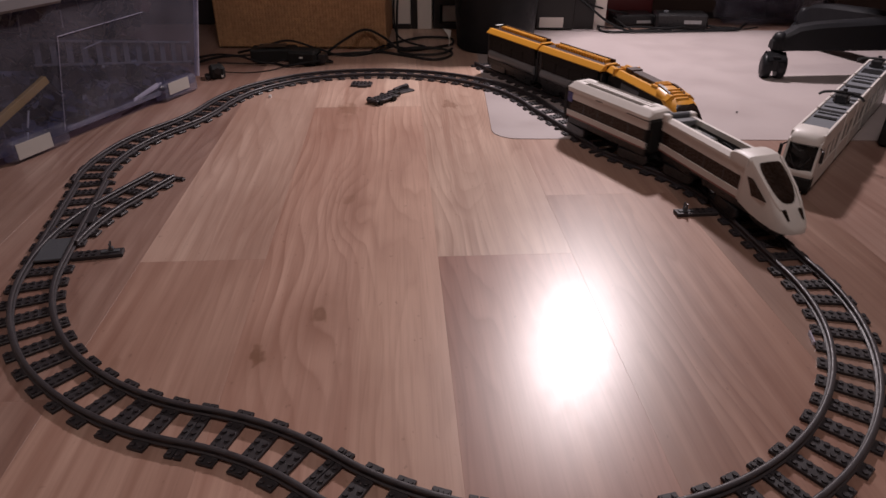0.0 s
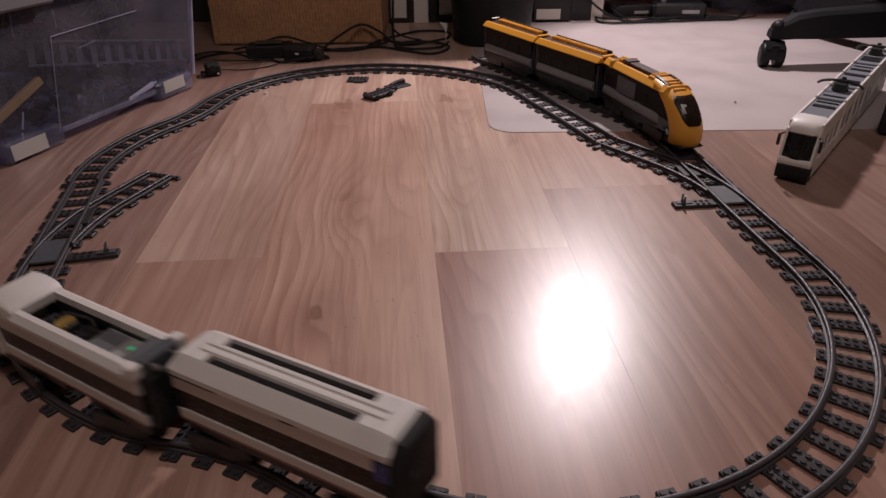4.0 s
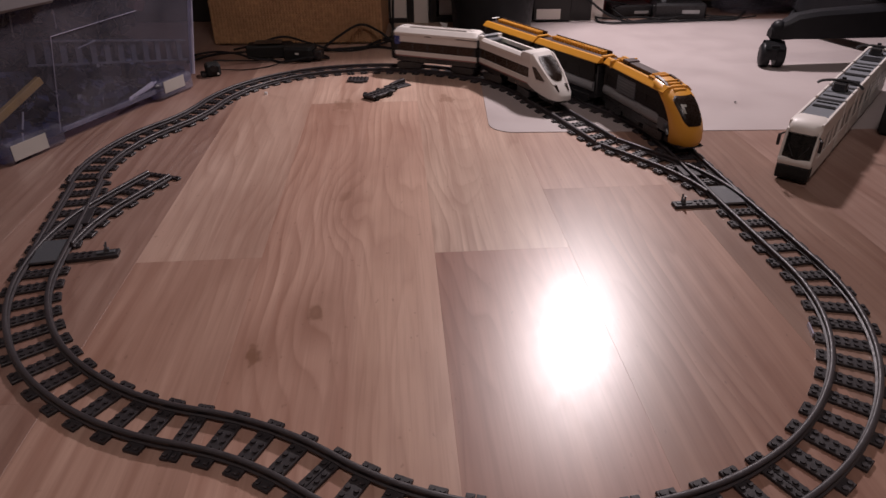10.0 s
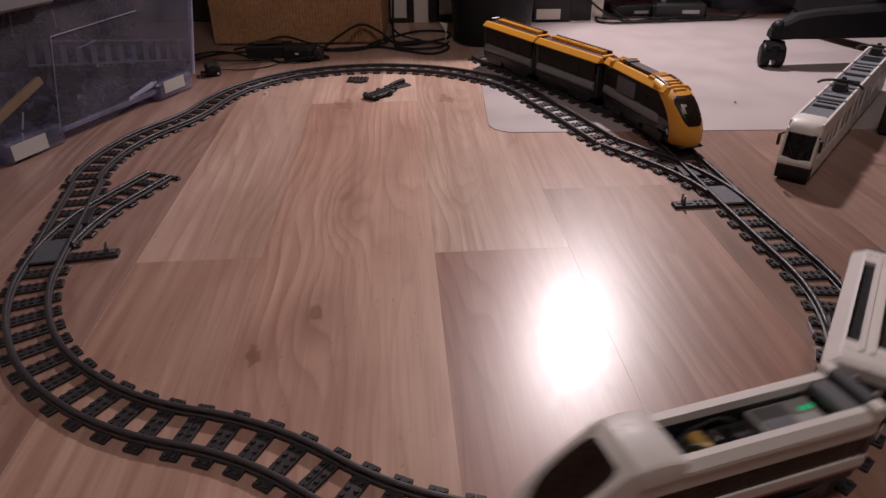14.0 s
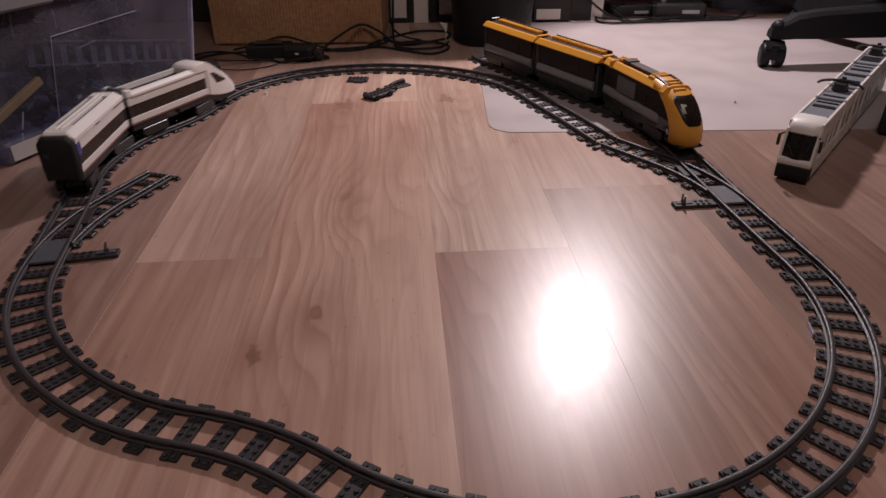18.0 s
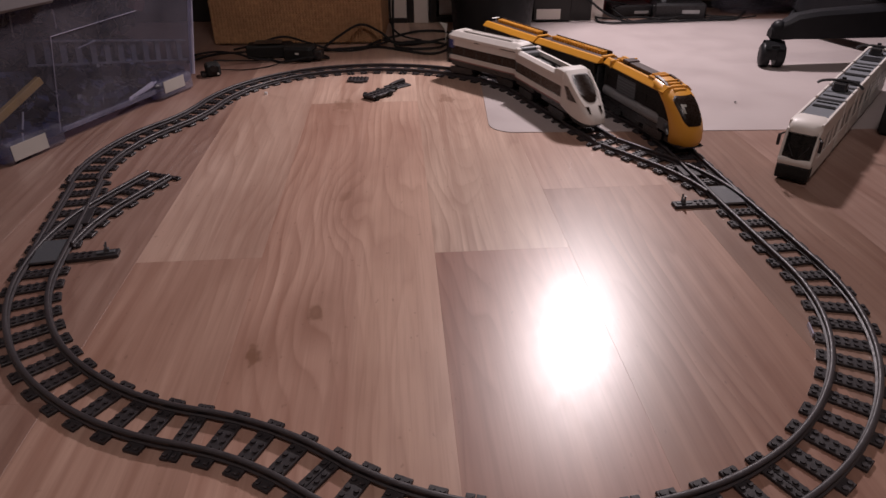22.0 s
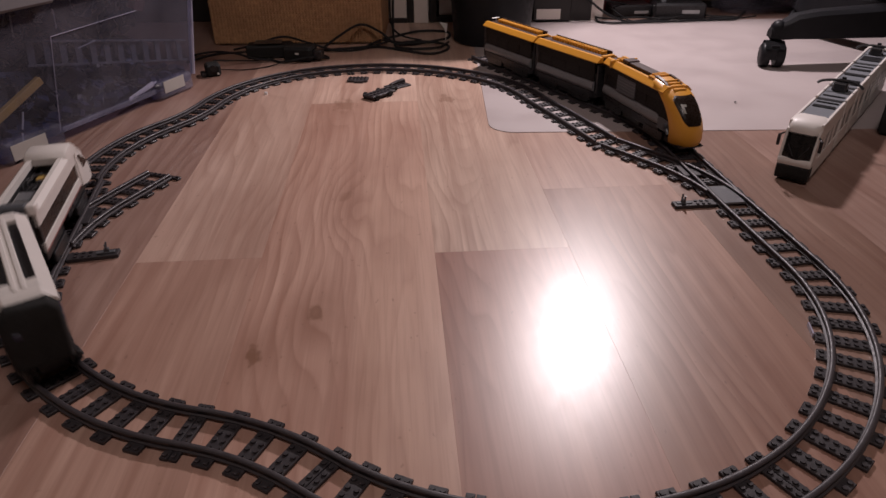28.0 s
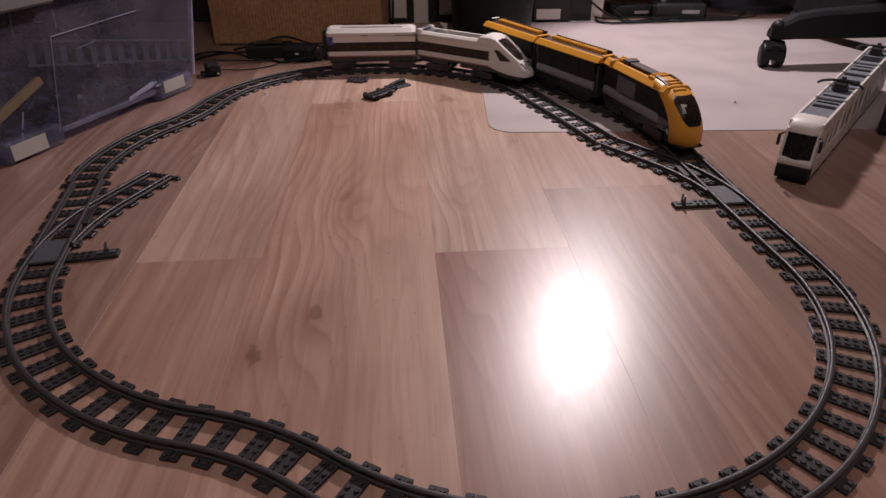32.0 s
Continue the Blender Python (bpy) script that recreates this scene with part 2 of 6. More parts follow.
M_CABINET = painted("greyish_white_board", (0.74, 0.67, 0.62), 0.5, 6)
M_DARKBOARD = painted("black_board", (0.014, 0.012, 0.012), 0.5, 6)
M_DIM = painted("dark_brown_board", (0.05, 0.032, 0.026), 0.55, 6)
M_RED = painted("dark_red_board", (0.10, 0.012, 0.014), 0.5, 6)
M_BIN = plastic("black_bin_plastic", (0.007, 0.0075, 0.009), 0.45, 0.3, 14, 0.08)
M_BOXED = plastic("stored_track_plastic", (0.047, 0.05, 0.058), 0.5, 0.2, 50, 0.05)
M_BAND = plastic("grey_band_plastic", (0.19, 0.19, 0.20), 0.32, 0.2, 50, 0.04)
M_BROWN = plastic("dark_brown_brick_plastic", (0.034, 0.011, 0.006), 0.40, 0.2, 50, 0.04)
M_BATTERY = plastic("grey_battery_plastic", (0.27, 0.265, 0.25), 0.4, 0.2, 50, 0.04)
M_STRIPE = plastic("dull_red_print", (0.26, 0.11, 0.10), 0.4, 0.2, 50, 0.02)
M_LED = glowing("green_led", (0.01, 0.45, 0.18), 0.55)
for m in (M_DIM, M_SMOKE, M_CHAIR, M_PANE, M_RUBBER, M_BIN, M_CABLE):
    m.node_tree.nodes["Principled BSDF"].inputs["Specular IOR Level"].default_value = 0.18




# ---- plan of the track: the loop runs over these pieces, seen from above against the clock ----
STEP = 0.032                       # distance of two sleepers
BEND = 0.32                        # radius of the curved pieces
TURN_L, TURN_R, AHEAD = 1, -1, 0


def advance(x, y, h, kind, n=4):
    """The end of n sleeper distances of a curved or straight piece."""
    for _ in range(n):
        if kind == AHEAD:
            x, y = x + STEP * math.cos(h), y + STEP * math.sin(h)
        else:
            a = kind * radians(5.625)
            c = 2 * BEND * math.sin(abs(a) / 2)
            x, y, h = x + c * math.cos(h + a / 2), y + c * math.sin(h + a / 2), h + a
    return x, y, h


def chain(start, kinds, kinks):
    """Poses (x, y, heading, kind) of pieces laid end to end, with a slight kink at each joint."""
    x, y, h = start
    out = []
    for kind, kink in zip(kinds, kinks):
        h += radians(kink)
        out.append((x, y, h, kind))
        x, y, h = advance(x, y, h, kind)
    return out, (x, y, h)


NEAR, NEAR_END = chain((-0.4665, 0.6622, radians(-77.76)), [1, 1, 1, -1, 1, 1, 1, 1, 1, 1, 0],
                       [0, -0.7, -1.1, 0.2, -0.2, -0.7, -0.9, -0.1, -0.5, -0.3, -1.9])
SWITCH_R = (NEAR_END[0], NEAR_END[1], NEAR_END[2] - radians(0.9))
FAR, FAR_END = chain((0.18475, 1.28404, radians(104.67)), [1, 1, 1, 1, 1, 1, 1, -1, 1, 1],
                     [0, 0.2, -1.0, -2.7, -1.6, 2.9, 2.3, -0.3, -0.3, -0.9])
SWITCH_L = (-0.4665, 0.6622, radians(102.6))


def branch(n=40):
    """The way over the curved leg of a points piece, in its own space: x ahead, y to the left."""
    a, r = radians(32.2), 0.32
    pts = [(0.0, 0.0)]
    for i in range(n + 1):
        b = a * i / n
        pts.append((0.007 + r * math.sin(b), r * (1 - math.cos(b))))
    end = (0.238, 0.1056 - 0.63 * 0.029)
    return pts + [end]


def placed(at, p):
    x, y, h = at[:3]
    return x + p[0] * math.cos(h) - p[1] * math.sin(h), y + p[0] * math.sin(h) + p[1] * math.cos(h)


def loop_points():
    """Points of the track's middle line, all round the loop, close to one another."""
    pts = []
    for x, y, h, kind in NEAR:
        for i in range(4):
            pts.append((x, y))
            x, y, h = advance(x, y, h, kind, 1)
    pts += [placed(SWITCH_R, p) for p in branch(12)]
    pts += [placed(SWITCH_R, p) for p in ((0.255, 0.097), (0.270, 0.1035), (0.290, 0.111))]
    a, b = np.array(placed(SWITCH_R, (0.296, 0.113))), np.array(FAR[0][:2])
    pts += [tuple(a + (b - a) * k / 6) for k in range(1, 6)]
    for x, y, h, kind in FAR:
        for i in range(4):
            pts.append((x, y))
            x, y, h = advance(x, y, h, kind, 1)
    a, b = np.array(FAR_END[:2]), np.array(NEAR[0][:2])
    pts += [tuple(a + (b - a) * k / 8) for k in range(8)]
    return np.array(pts)


LOOP = loop_points()[::-1]         # the train runs with the clock
LOOP = np.vstack([LOOP, LOOP[:1]])
REACH = np.concatenate([[0], np.cumsum(np.hypot(*np.diff(LOOP, axis=0).T))])
LAP = float(REACH[-1])


def on_loop(s):
    s = s % LAP
    return float(np.interp(s, REACH, LOOP[:, 0])), float(np.interp(s, REACH, LOOP[:, 1]))


# ---- mesh helpers ----
def mesh_of(name, bm, material, smooth=False):
    me = bpy.data.meshes.new(name)
    bmesh.ops.recalc_face_normals(bm, faces=bm.faces)
    bm.to_mesh(me)
    bm.free()
    me.materials.append(material)
    if smooth:
        for p in me.polygons:
            p.use_smooth = True
        me.set_sharp_from_angle(angle=radians(38))
    return me


def thing(name, label, category, group="", kind=""):
    return tagged(new(name), label, category, group, kind)


def part(name, bm, material, parent, label="", smooth=False, m=None):
    """Links a bmesh (or a ready mesh) as one mesh object under a thing or a part."""
    me = bm if isinstance(bm, bpy.types.Mesh) else mesh_of(name, bm, material, smooth)
    ob = new(name, me)
    ob.parent = parent
    if m is not None:
        ob.matrix_basis = m
    return tagged(ob, label)


def block(x0, x1, y0, y1, z0, z1, bevel=0.0, bm=None):
    """A box between two corners, its edges rounded by bevel."""
    out = bm or bmesh.new()
    made = bmesh.ops.create_cube(out, size=1.0)
    vs = made["verts"]
    bmesh.ops.scale(out, vec=(x1 - x0, y1 - y0, z1 - z0), verts=vs)
    bmesh.ops.translate(out, vec=((x0 + x1) / 2, (y0 + y1) / 2, (z0 + z1) / 2), verts=vs)
    if bevel:
        es = {e for v in vs for e in v.link_edges}
        bmesh.ops.bevel(out, geom=list(es), offset=bevel, segments=1, affect="EDGES", clamp_overlap=True)
    return out


def rod(bm, a, b, r, n=8, r2=None):
    """A round bar from a to b."""
    a, b = Vector(a), Vector(b)
    d = b - a
    made = bmesh.ops.create_cone(bm, cap_ends=True, segments=n, radius1=r, radius2=r if r2 is None else r2, depth=d.length)
    m = Matrix.Translation((a + b) / 2) @ d.to_track_quat("Z", "Y").to_matrix().to_4x4()
    bmesh.ops.transform(bm, matrix=m, verts=made["verts"])
    return bm


def prism(profile, y0, y1, bm=None, bevel=0.0):
    """A solid of the side outline (x, z) from y0 to y1."""
    out = bm or bmesh.new()
    a = [out.verts.new((x, y0, z)) for x, z in profile]
    b = [out.verts.new((x, y1, z)) for x, z in profile]
    n = len(profile)
    out.faces.new(a)
    out.faces.new(b[::-1])
    for i in range(n):
        out.faces.new((a[i], b[i], b[(i + 1) % n], a[(i + 1) % n]))
    if bevel:
        bmesh.ops.bevel(out, geom=list(out.edges), offset=bevel, segments=1, affect="EDGES", clamp_overlap=True)
    return out


def loft(rings, caps=True, closed=True):
    """A skin over rings of points of equal count."""
    bm = bmesh.new()
    vs = [[bm.verts.new(p) for p in ring] for ring in rings]
    n = len(vs[0])
    for a, b in zip(vs, vs[1:]):
        for i in range(n if closed else n - 1):
            bm.faces.new((a[i], a[(i + 1) % n], b[(i + 1) % n], b[i]))
    if caps:
        bm.faces.new(vs[0][::-1])
        bm.faces.new(vs[-1])
    return bm


def studs(bm, spots, z, r=0.0024, h=0.0017, n=8):
    for x, y in spots:
        made = bmesh.ops.create_cone(bm, cap_ends=True, segments=n, radius1=r, radius2=r * 0.94, depth=h)
        bmesh.ops.translate(bm, vec=(x, y, z + h / 2), verts=made["verts"])
    return bm


def tube(points, r, n=8, smooth_steps=6):
    """A cable through the points."""
    pts = [Vector(p) for p in points]
    way = []
    for i in range(len(pts) - 1):
        p0, p1, p2, p3 = pts[max(0, i - 1)], pts[i], pts[i + 1], pts[min(len(pts) - 1, i + 2)]
        for k in range(smooth_steps):
            t = k / smooth_steps
            way.append(0.5 * ((2 * p1) + (p2 - p0) * t + (2 * p0 - 5 * p1 + 4 * p2 - p3) * t * t + (3 * p1 - p0 - 3 * p2 + p3) * t ** 3))
    way.append(pts[-1])
    rings = []
    for i, p in enumerate(way):
        d = (way[min(i + 1, len(way) - 1)] - way[max(i - 1, 0)]).normalized()
        side = d.cross(Vector((0, 0, 1)))
        side = side.normalized() if side.length > 0.05 else Vector((1, 0, 0))
        up = side.cross(d)
        rings.append([p + r * (math.cos(2 * math.pi * k / n) * side + math.sin(2 * math.pi * k / n) * up) for k in range(n)])
    return loft(rings)


# ---- the room ----
def build_room():
    x0, x1, y0, y1, top = -1.9, 2.1, -1.6, 2.75, 2.5
    t = 0.12
    for name, b in (("wall_north", (x0 - t, x1 + t, y1, y1 + t, 0, top)), ("wall_south", (x0 - t, x1 + t, y0 - t, y0, 0, top)),
                    ("wall_west", (x0 - t, x0, y0, y1, 0, top)), ("wall_east", (x1, x1 + t, y0, y1, 0, top))):
        ob = new(name, mesh_of(name, block(*b), M_WALL))
        tagged(ob, "plain painted wall of the dim room", "wall", kind="structure")
    ob = new("ceiling", mesh_of("ceiling", block(x0 - t, x1 + t, y0 - t, y1 + t, top, top + 0.1), M_CEIL))
    tagged(ob, "plain white painted ceiling", "ceiling", kind="structure")


BOARD_EDGES = [-0.322, -0.174, 0.034, 0.199]
BOARD_JOINT = {0: 0.709, 1: 1.30, 2: 0.704, 3: 0.872, -1: 1.75, 4: 1.45}
# boards' own tones; near right ones darkened further for the lamp's falloff
BOARD_TONE_FALLOFF = {
    (-1, True): (0.76, 0.69, 0.67), (-1, False): (0.70, 0.61, 0.60), (0, True): (1.06, 0.985, 0.96), (0, False): (0.93, 0.80, 0.76), (1, True): (1.22, 1.15, 1.12), (1, False): (1.05, 0.90, 0.855),
    (2, True): (1.08, 1.02, 0.97), (2, False): (0.80, 0.595, 0.55), (3, True): (0.95, 0.835, 0.79), (3, False): (0.74, 0.605, 0.56), (4, True): (0.80, 0.71, 0.675), (4, False): (0.56, 0.48, 0.45),
}


def build_floor():
    """Laminate boards laid slightly askew to the room, on a base that closes the joints."""
    base = new("floor", mesh_of("floor", block(-1.9, 2.1, -1.6, 2.75, -0.04, -0.0086), M_FLOOR))
    tagged(base, "pinkish brown oak laminate floor with long planks", "floor", kind="structure")
    width, length = 0.187, 1.28
    edges = [BOARD_EDGES[0] - width * k for k in range(9, 0, -1)] + BOARD_EDGES + [BOARD_EDGES[-1] + width * k for k in range(1, 11)]
    turn = pose(0, 0, 0, 0, 0, FLOOR_TURN)
    cache = {}
    for k, (a, b) in enumerate(zip(edges, edges[1:])):
        col = k - 9
        joint = BOARD_JOINT.get(col, 0.35 + (col * 0.47) % length)
        # boards are sawn off under the walls
        u, c, h = (a + b) / 2, math.cos(radians(FLOOR_TURN)), math.sin(radians(FLOOR_TURN))
        near = max((-1.63 - u * h) / c, (u * c - 2.13) / h)
        far = min((2.78 - u * h) / c, (u * c + 1.93) / h)
        lo = joint - length * 2
        while lo < far:
            first, last = max(lo, near), min(lo + length, far)
            if last - first > 0.02:
                key = (round(b - a, 4), round(last - first, 4))
                if key not in cache:
                    cache[key] = mesh_of("plank", block(0.0, key[0], 0.0, key[1], -0.0082, 0.0, 0.00010), M_FLOOR)
                ob = part("plank", cache[key], M_FLOOR, base, m=turn @ pose(a, first, 0))
                beyond = lo + 0.1 > joint
                tone = BOARD_TONE_FALLOFF.get((col, beyond))
                if tone is None:
                    q = (col * 0.37 + lo * 0.61) % 1.0
                    tone = (0.57 + 0.10 * q, 0.49 + 0.11 * q, 0.475 + 0.12 * q)
                ob.color = (*tone, 0.0 if (col, beyond) == (2, True) else 1.0)
            lo += length


# ---- track ----
RAIL_Y, RAIL_TOP = 0.0195, 0.0105


def tie_mesh(half, ends=(True, True)):
    """A sleeper of two by eight studs, or the half of one at a joint."""
    w = 0.0036 if half else 0.0076
    bm = block(-w, w, -0.0319, 0.0319, 0.0002, 0.0034, 0.0005)
    cols = (0.0,) if half else (-0.004, 0.004)
    studs(bm, [(c, y) for c in cols for y in (-0.028, -0.012, -0.004, 0.004, 0.012, 0.028)], 0.0033)
    return mesh_of("sleeper", bm, M_TRACK)


def rail_rings(way):
    """Rings of a rail section along a line of (x, y, direction)."""
    foot, neck, head, top = 0.0034, 0.0016, 0.0024, RAIL_TOP
    section = [(-foot, 0.0028), (-foot, 0.0042), (-neck, 0.0052), (-neck, top - 0.0030), (-head, top - 0.0022), (-head, top - 0.0011), (-head * 0.72, top - 0.0003), (-head * 0.28, top),
               (head * 0.28, top), (head * 0.72, top - 0.0003), (head, top - 0.0011), (head, top - 0.0022), (neck, top - 0.0030), (neck, 0.0052), (foot, 0.0042), (foot, 0.0028)]
    return [[(x - math.sin(h) * s, y + math.cos(h) * s, z) for s, z in section] for x, y, h in way]


def piece_way(kind, off, steps=12):
    out = []
    for i in range(steps + 1):
        if kind == AHEAD:
            out.append((0.128 * i / steps, off, 0.0))
        else:
            b = kind * radians(22.5) * i / steps
            out.append((math.sin(abs(b)) * (BEND - kind * off), kind * (BEND - (BEND - kind * off) * math.cos(b)), b))
    return out


def build_tracks():
    tie, half = tie_mesh(False), tie_mesh(True)
    rails, models = {}, {}
    words = {TURN_L: "curved", TURN_R: "curved", AHEAD: "straight"}
    for kind in (TURN_L, TURN_R, AHEAD):
        rails[kind] = [mesh_of("rail", loft(rail_rings(piece_way(kind, s * RAIL_Y, 10 if kind else 2))), M_RAIL, True) for s in (1, -1)]

    def piece(x, y, h, kind):
        if kind in models:
            return copy_thing(models[kind], pose(x, y, 0, 0, 0, math.degrees(h)))
        top = thing("track_piece", f"{words[kind]} dark grey toy train track on the floor", "toy track", "track pieces of the loop")
        for r in rails[kind]:
            part("rail", r, M_RAIL, top)
        for i in range(5):
            px, py, ph = advance(0, 0, 0, kind, i)
            shift = {0: 0.0039, 4: -0.0039}.get(i, 0)
            part("sleeper", half if i in (0, 4) else tie, M_TRACK, top,
                 m=pose(px + shift * math.cos(ph), py + shift * math.sin(ph), 0, 0, 0, math.degrees(ph)))
        top.matrix_basis = pose(x, y, 0, 0, 0, math.degrees(h))
        models[kind] = top
        return top

    for x, y, h, kind in NEAR + FAR:
        piece(x, y, h, kind)
    a, b = placed(SWITCH_R, (0.2655, 0.1035)), FAR[0][:2]
    h0 = math.atan2(b[1] - a[1], b[0] - a[0])
    mid = ((a[0] + b[0]) / 2 + 0.002 * math.sin(h0), (a[1] + b[1]) / 2 - 0.002 * math.cos(h0))
    for p, q in ((a, mid), (mid, b)):
        piece(p[0], p[1], math.atan2(q[1] - p[1], q[0] - p[0]), AHEAD)
    for x, y, h, kind in SIDING:
        piece(x, y, h, kind)


def leg_way(off, side, n=14):
    """A rail of the curved leg of the points, side +1 to the left."""
    pts = branch(n)
    out = []
    for i, p in enumerate(pts):
        a, b = pts[max(i - 1, 0)], pts[min(i + 1, len(pts) - 1)]
        h = math.atan2(b[1] - a[1], b[0] - a[0])
        out.append((p[0] - math.sin(h) * off, side * (p[1] + math.cos(h) * off), side * h))
    return out


def build_switch(at, side, label):
    """Points: a straight leg, a curved leg, a blade plate, sleepers, a frog and a hand lever on its plate."""
    top = thing("track_switch", label, "toy track", "points of the loop")
    top.matrix_basis = pose(at[0], at[1], 0, 0, 0, math.degrees(at[2]))
    tie, half = tie_mesh(False), tie_mesh(True)
    for s in (1, -1):
        part("straight_rail", loft(rail_rings([(0.0, s * RAIL_Y, 0.0), (0.256, s * RAIL_Y, 0.0)])), M_RAIL, top, smooth=True)
        way = leg_way(s * RAIL_Y, side)
        way = [w for w in way if w[0] > 0.045] if s > 0 else [w for w in way if w[0] > 0.004]
        end = leg_way(s * RAIL_Y, side)[-1]
        more = 0.022
        way.append((end[0] + more * math.cos(end[2]), end[1] + more * math.sin(end[2]), end[2]))
        part("curved_rail", loft(rail_rings(way)), M_RAIL, top, smooth=True)
    for i in range(9):
        m = pose(i * STEP + {0: 0.0039, 8: -0.0039}.get(i, 0), 0, 0)
        part("sleeper", half if i in (0, 8) else tie, M_TRACK, top, m=m)
    way = leg_way(0.0, side, 40)
    reach = [0.0]
    for a, b in zip(way, way[1:]):
        reach.append(reach[-1] + math.hypot(b[0] - a[0], b[1] - a[1]))
    for i in range(3, 10):
        d = i * STEP
        if d <= reach[-1]:
            x, y, h = (float(np.interp(d, reach, [w[k] for w in way])) for k in range(3))
        else:
            x, y, h = way[-1][0] + (d - reach[-1]) * math.cos(way[-1][2]), way[-1][1] + (d - reach[-1]) * math.sin(way[-1][2]), way[-1][2]
        part("sleeper", half if i == 9 else tie, M_TRACK, top, m=pose(x - (0.004 * math.cos(h) if i == 9 else 0), y, 0.0006, 0, 0, math.degrees(h)))
    part("blade_plate", block(0.020, 0.074, -0.0155, 0.0155, 0.0036, 0.0066, 0.0006), M_DARKSIDE if side > 0 else M_DARKGREY, top, "smooth grey plate between the rails")
    part("frog_plate", prism([(0.115, 0.0034), (0.16, 0.0034), (0.16, 0.006), (0.115, 0.006)], min(side * 0.004, side * 0.03), max(side * 0.004, side * 0.03), bevel=0.0005), M_TRACK, top)
    y0, y1 = sorted((side * 0.024, side * 0.082))
    plate = part("lever_plate", studs(block(0.020, 0.036, y0, y1, 0.0002, 0.0052, 0.0006), [(0.028 + dx, side * (0.034 + 0.008 * k)) for dx in (-0.004, 0.004) for k in range(0, 3)], 0.0051), M_TRACK, top)
    slot = part("lever_slot", block(0.025, 0.031, *sorted((side * 0.057, side * 0.078)), 0.0052, 0.0068, 0.0004), M_DARKGREY, plate)
    bm = block(0.0255, 0.0305, side * 0.069 - 0.003, side * 0.069 + 0.003, 0.006, 0.0115, 0.0008)
    rod(bm, (0.0255, side * 0.069 - 0.001, 0.010), (0.0245, side * 0.069, 0.0175), 0.0013, 6)
    rod(bm, (0.0305, side * 0.069 + 0.001, 0.010), (0.0315, side * 0.069, 0.0175), 0.0013, 6)
    part("lever", bm, M_DARKGREY, plate)
    return top


SIDING, _ = chain((*placed(SWITCH_R, (0.256, 0.0)), SWITCH_R[2]), [1, 0, 0, 0, 0], [0, 2.0, 0, 0, -2.0])


# ---- rolling stock ----
def bogie(parent, x, name="bogie"):
    """A black bogie with two wheel sets, its axle frame and side bearings; a part that turns under the body."""
    bm = block(-0.022, 0.022, -0.0125, 0.0125, RAIL_TOP + 0.0045, 0.0245, 0.001)
    b = part(name, bm, M_BLACK, parent, "black plastic bogie")
    for s in (1, -1):
        part("side_frame", prism([(-0.029, 0.017), (-0.024, 0.0118), (0.024, 0.0118), (0.029, 0.017), (0.027, 0.0262), (-0.027, 0.0262)], s * 0.0215 - 0.002, s * 0.0215 + 0.002, bevel=0.0006), M_BLACK, b)
        for wx in (-0.016, 0.016):
            w = bmesh.new()
            rod(w, (wx, s * 0.0165, RAIL_TOP + 0.0082), (wx, s * 0.0192, RAIL_TOP + 0.0082), 0.0082, 16)
            rod(w, (wx, s * 0.0145, RAIL_TOP + 0.0082), (wx, s * 0.0165, RAIL_TOP + 0.0082), 0.0094, 16)
            part("wheel", w, M_BLACK, b, smooth=True)
    b.matrix_basis = pose(x, 0, 0)
    return b


def side_bands(top, x0, x1, bands, half=0.0243):
    """Long side walls in coloured bands; each band slightly proud or set back."""
    for s in (1, -1):
        for name, z0, z1, mat, inset, label in bands:
            y = half - inset
            ya, yb = sorted((s * y, s * (y - 0.0045)))
            part(name, block(x0, x1, ya, yb, z0, z1, 0.0004), mat, top, label)


ROOF_Z0, ROOF_Z1 = 0.0850, 0.0985


def roof_half(end=0.0):
    """Half outline of the coach roof (y, z): upright foot, long slope, flat crown; end lowers and narrows it."""
    return [(0.0262 - end * 0.25, ROOF_Z0), (0.0260 - end * 0.3, ROOF_Z0 + 0.0046), (0.0172 - end * 0.2, ROOF_Z1 - 0.0014 - end), (0.0150 - end * 0.2, ROOF_Z1 - end)]


def roof_side(x0, x1, s):
    """The sloped outer side of the roof, up to the slot."""
    pts = roof_half() + [(0.0150, ROOF_Z0)]
    return loft([[(x, s * y, z) for y, z in pts] for x in (x0, x1)])


def roof_end(x0, x1):
    """The closed roof beyond the slots, rounded down towards x1."""
    def ring(x, end):
        half = roof_half(end)
        return [(x, y, z) for y, z in half] + [(x, -y, z) for y, z in reversed(half)]
    d = 1 if x1 > x0 else -1
    return loft([ring(x0, 0), ring(x1 - d * 0.010, 0.0), ring(x1 - d * 0.004, 0.0010), ring(x1, 0.0036)])


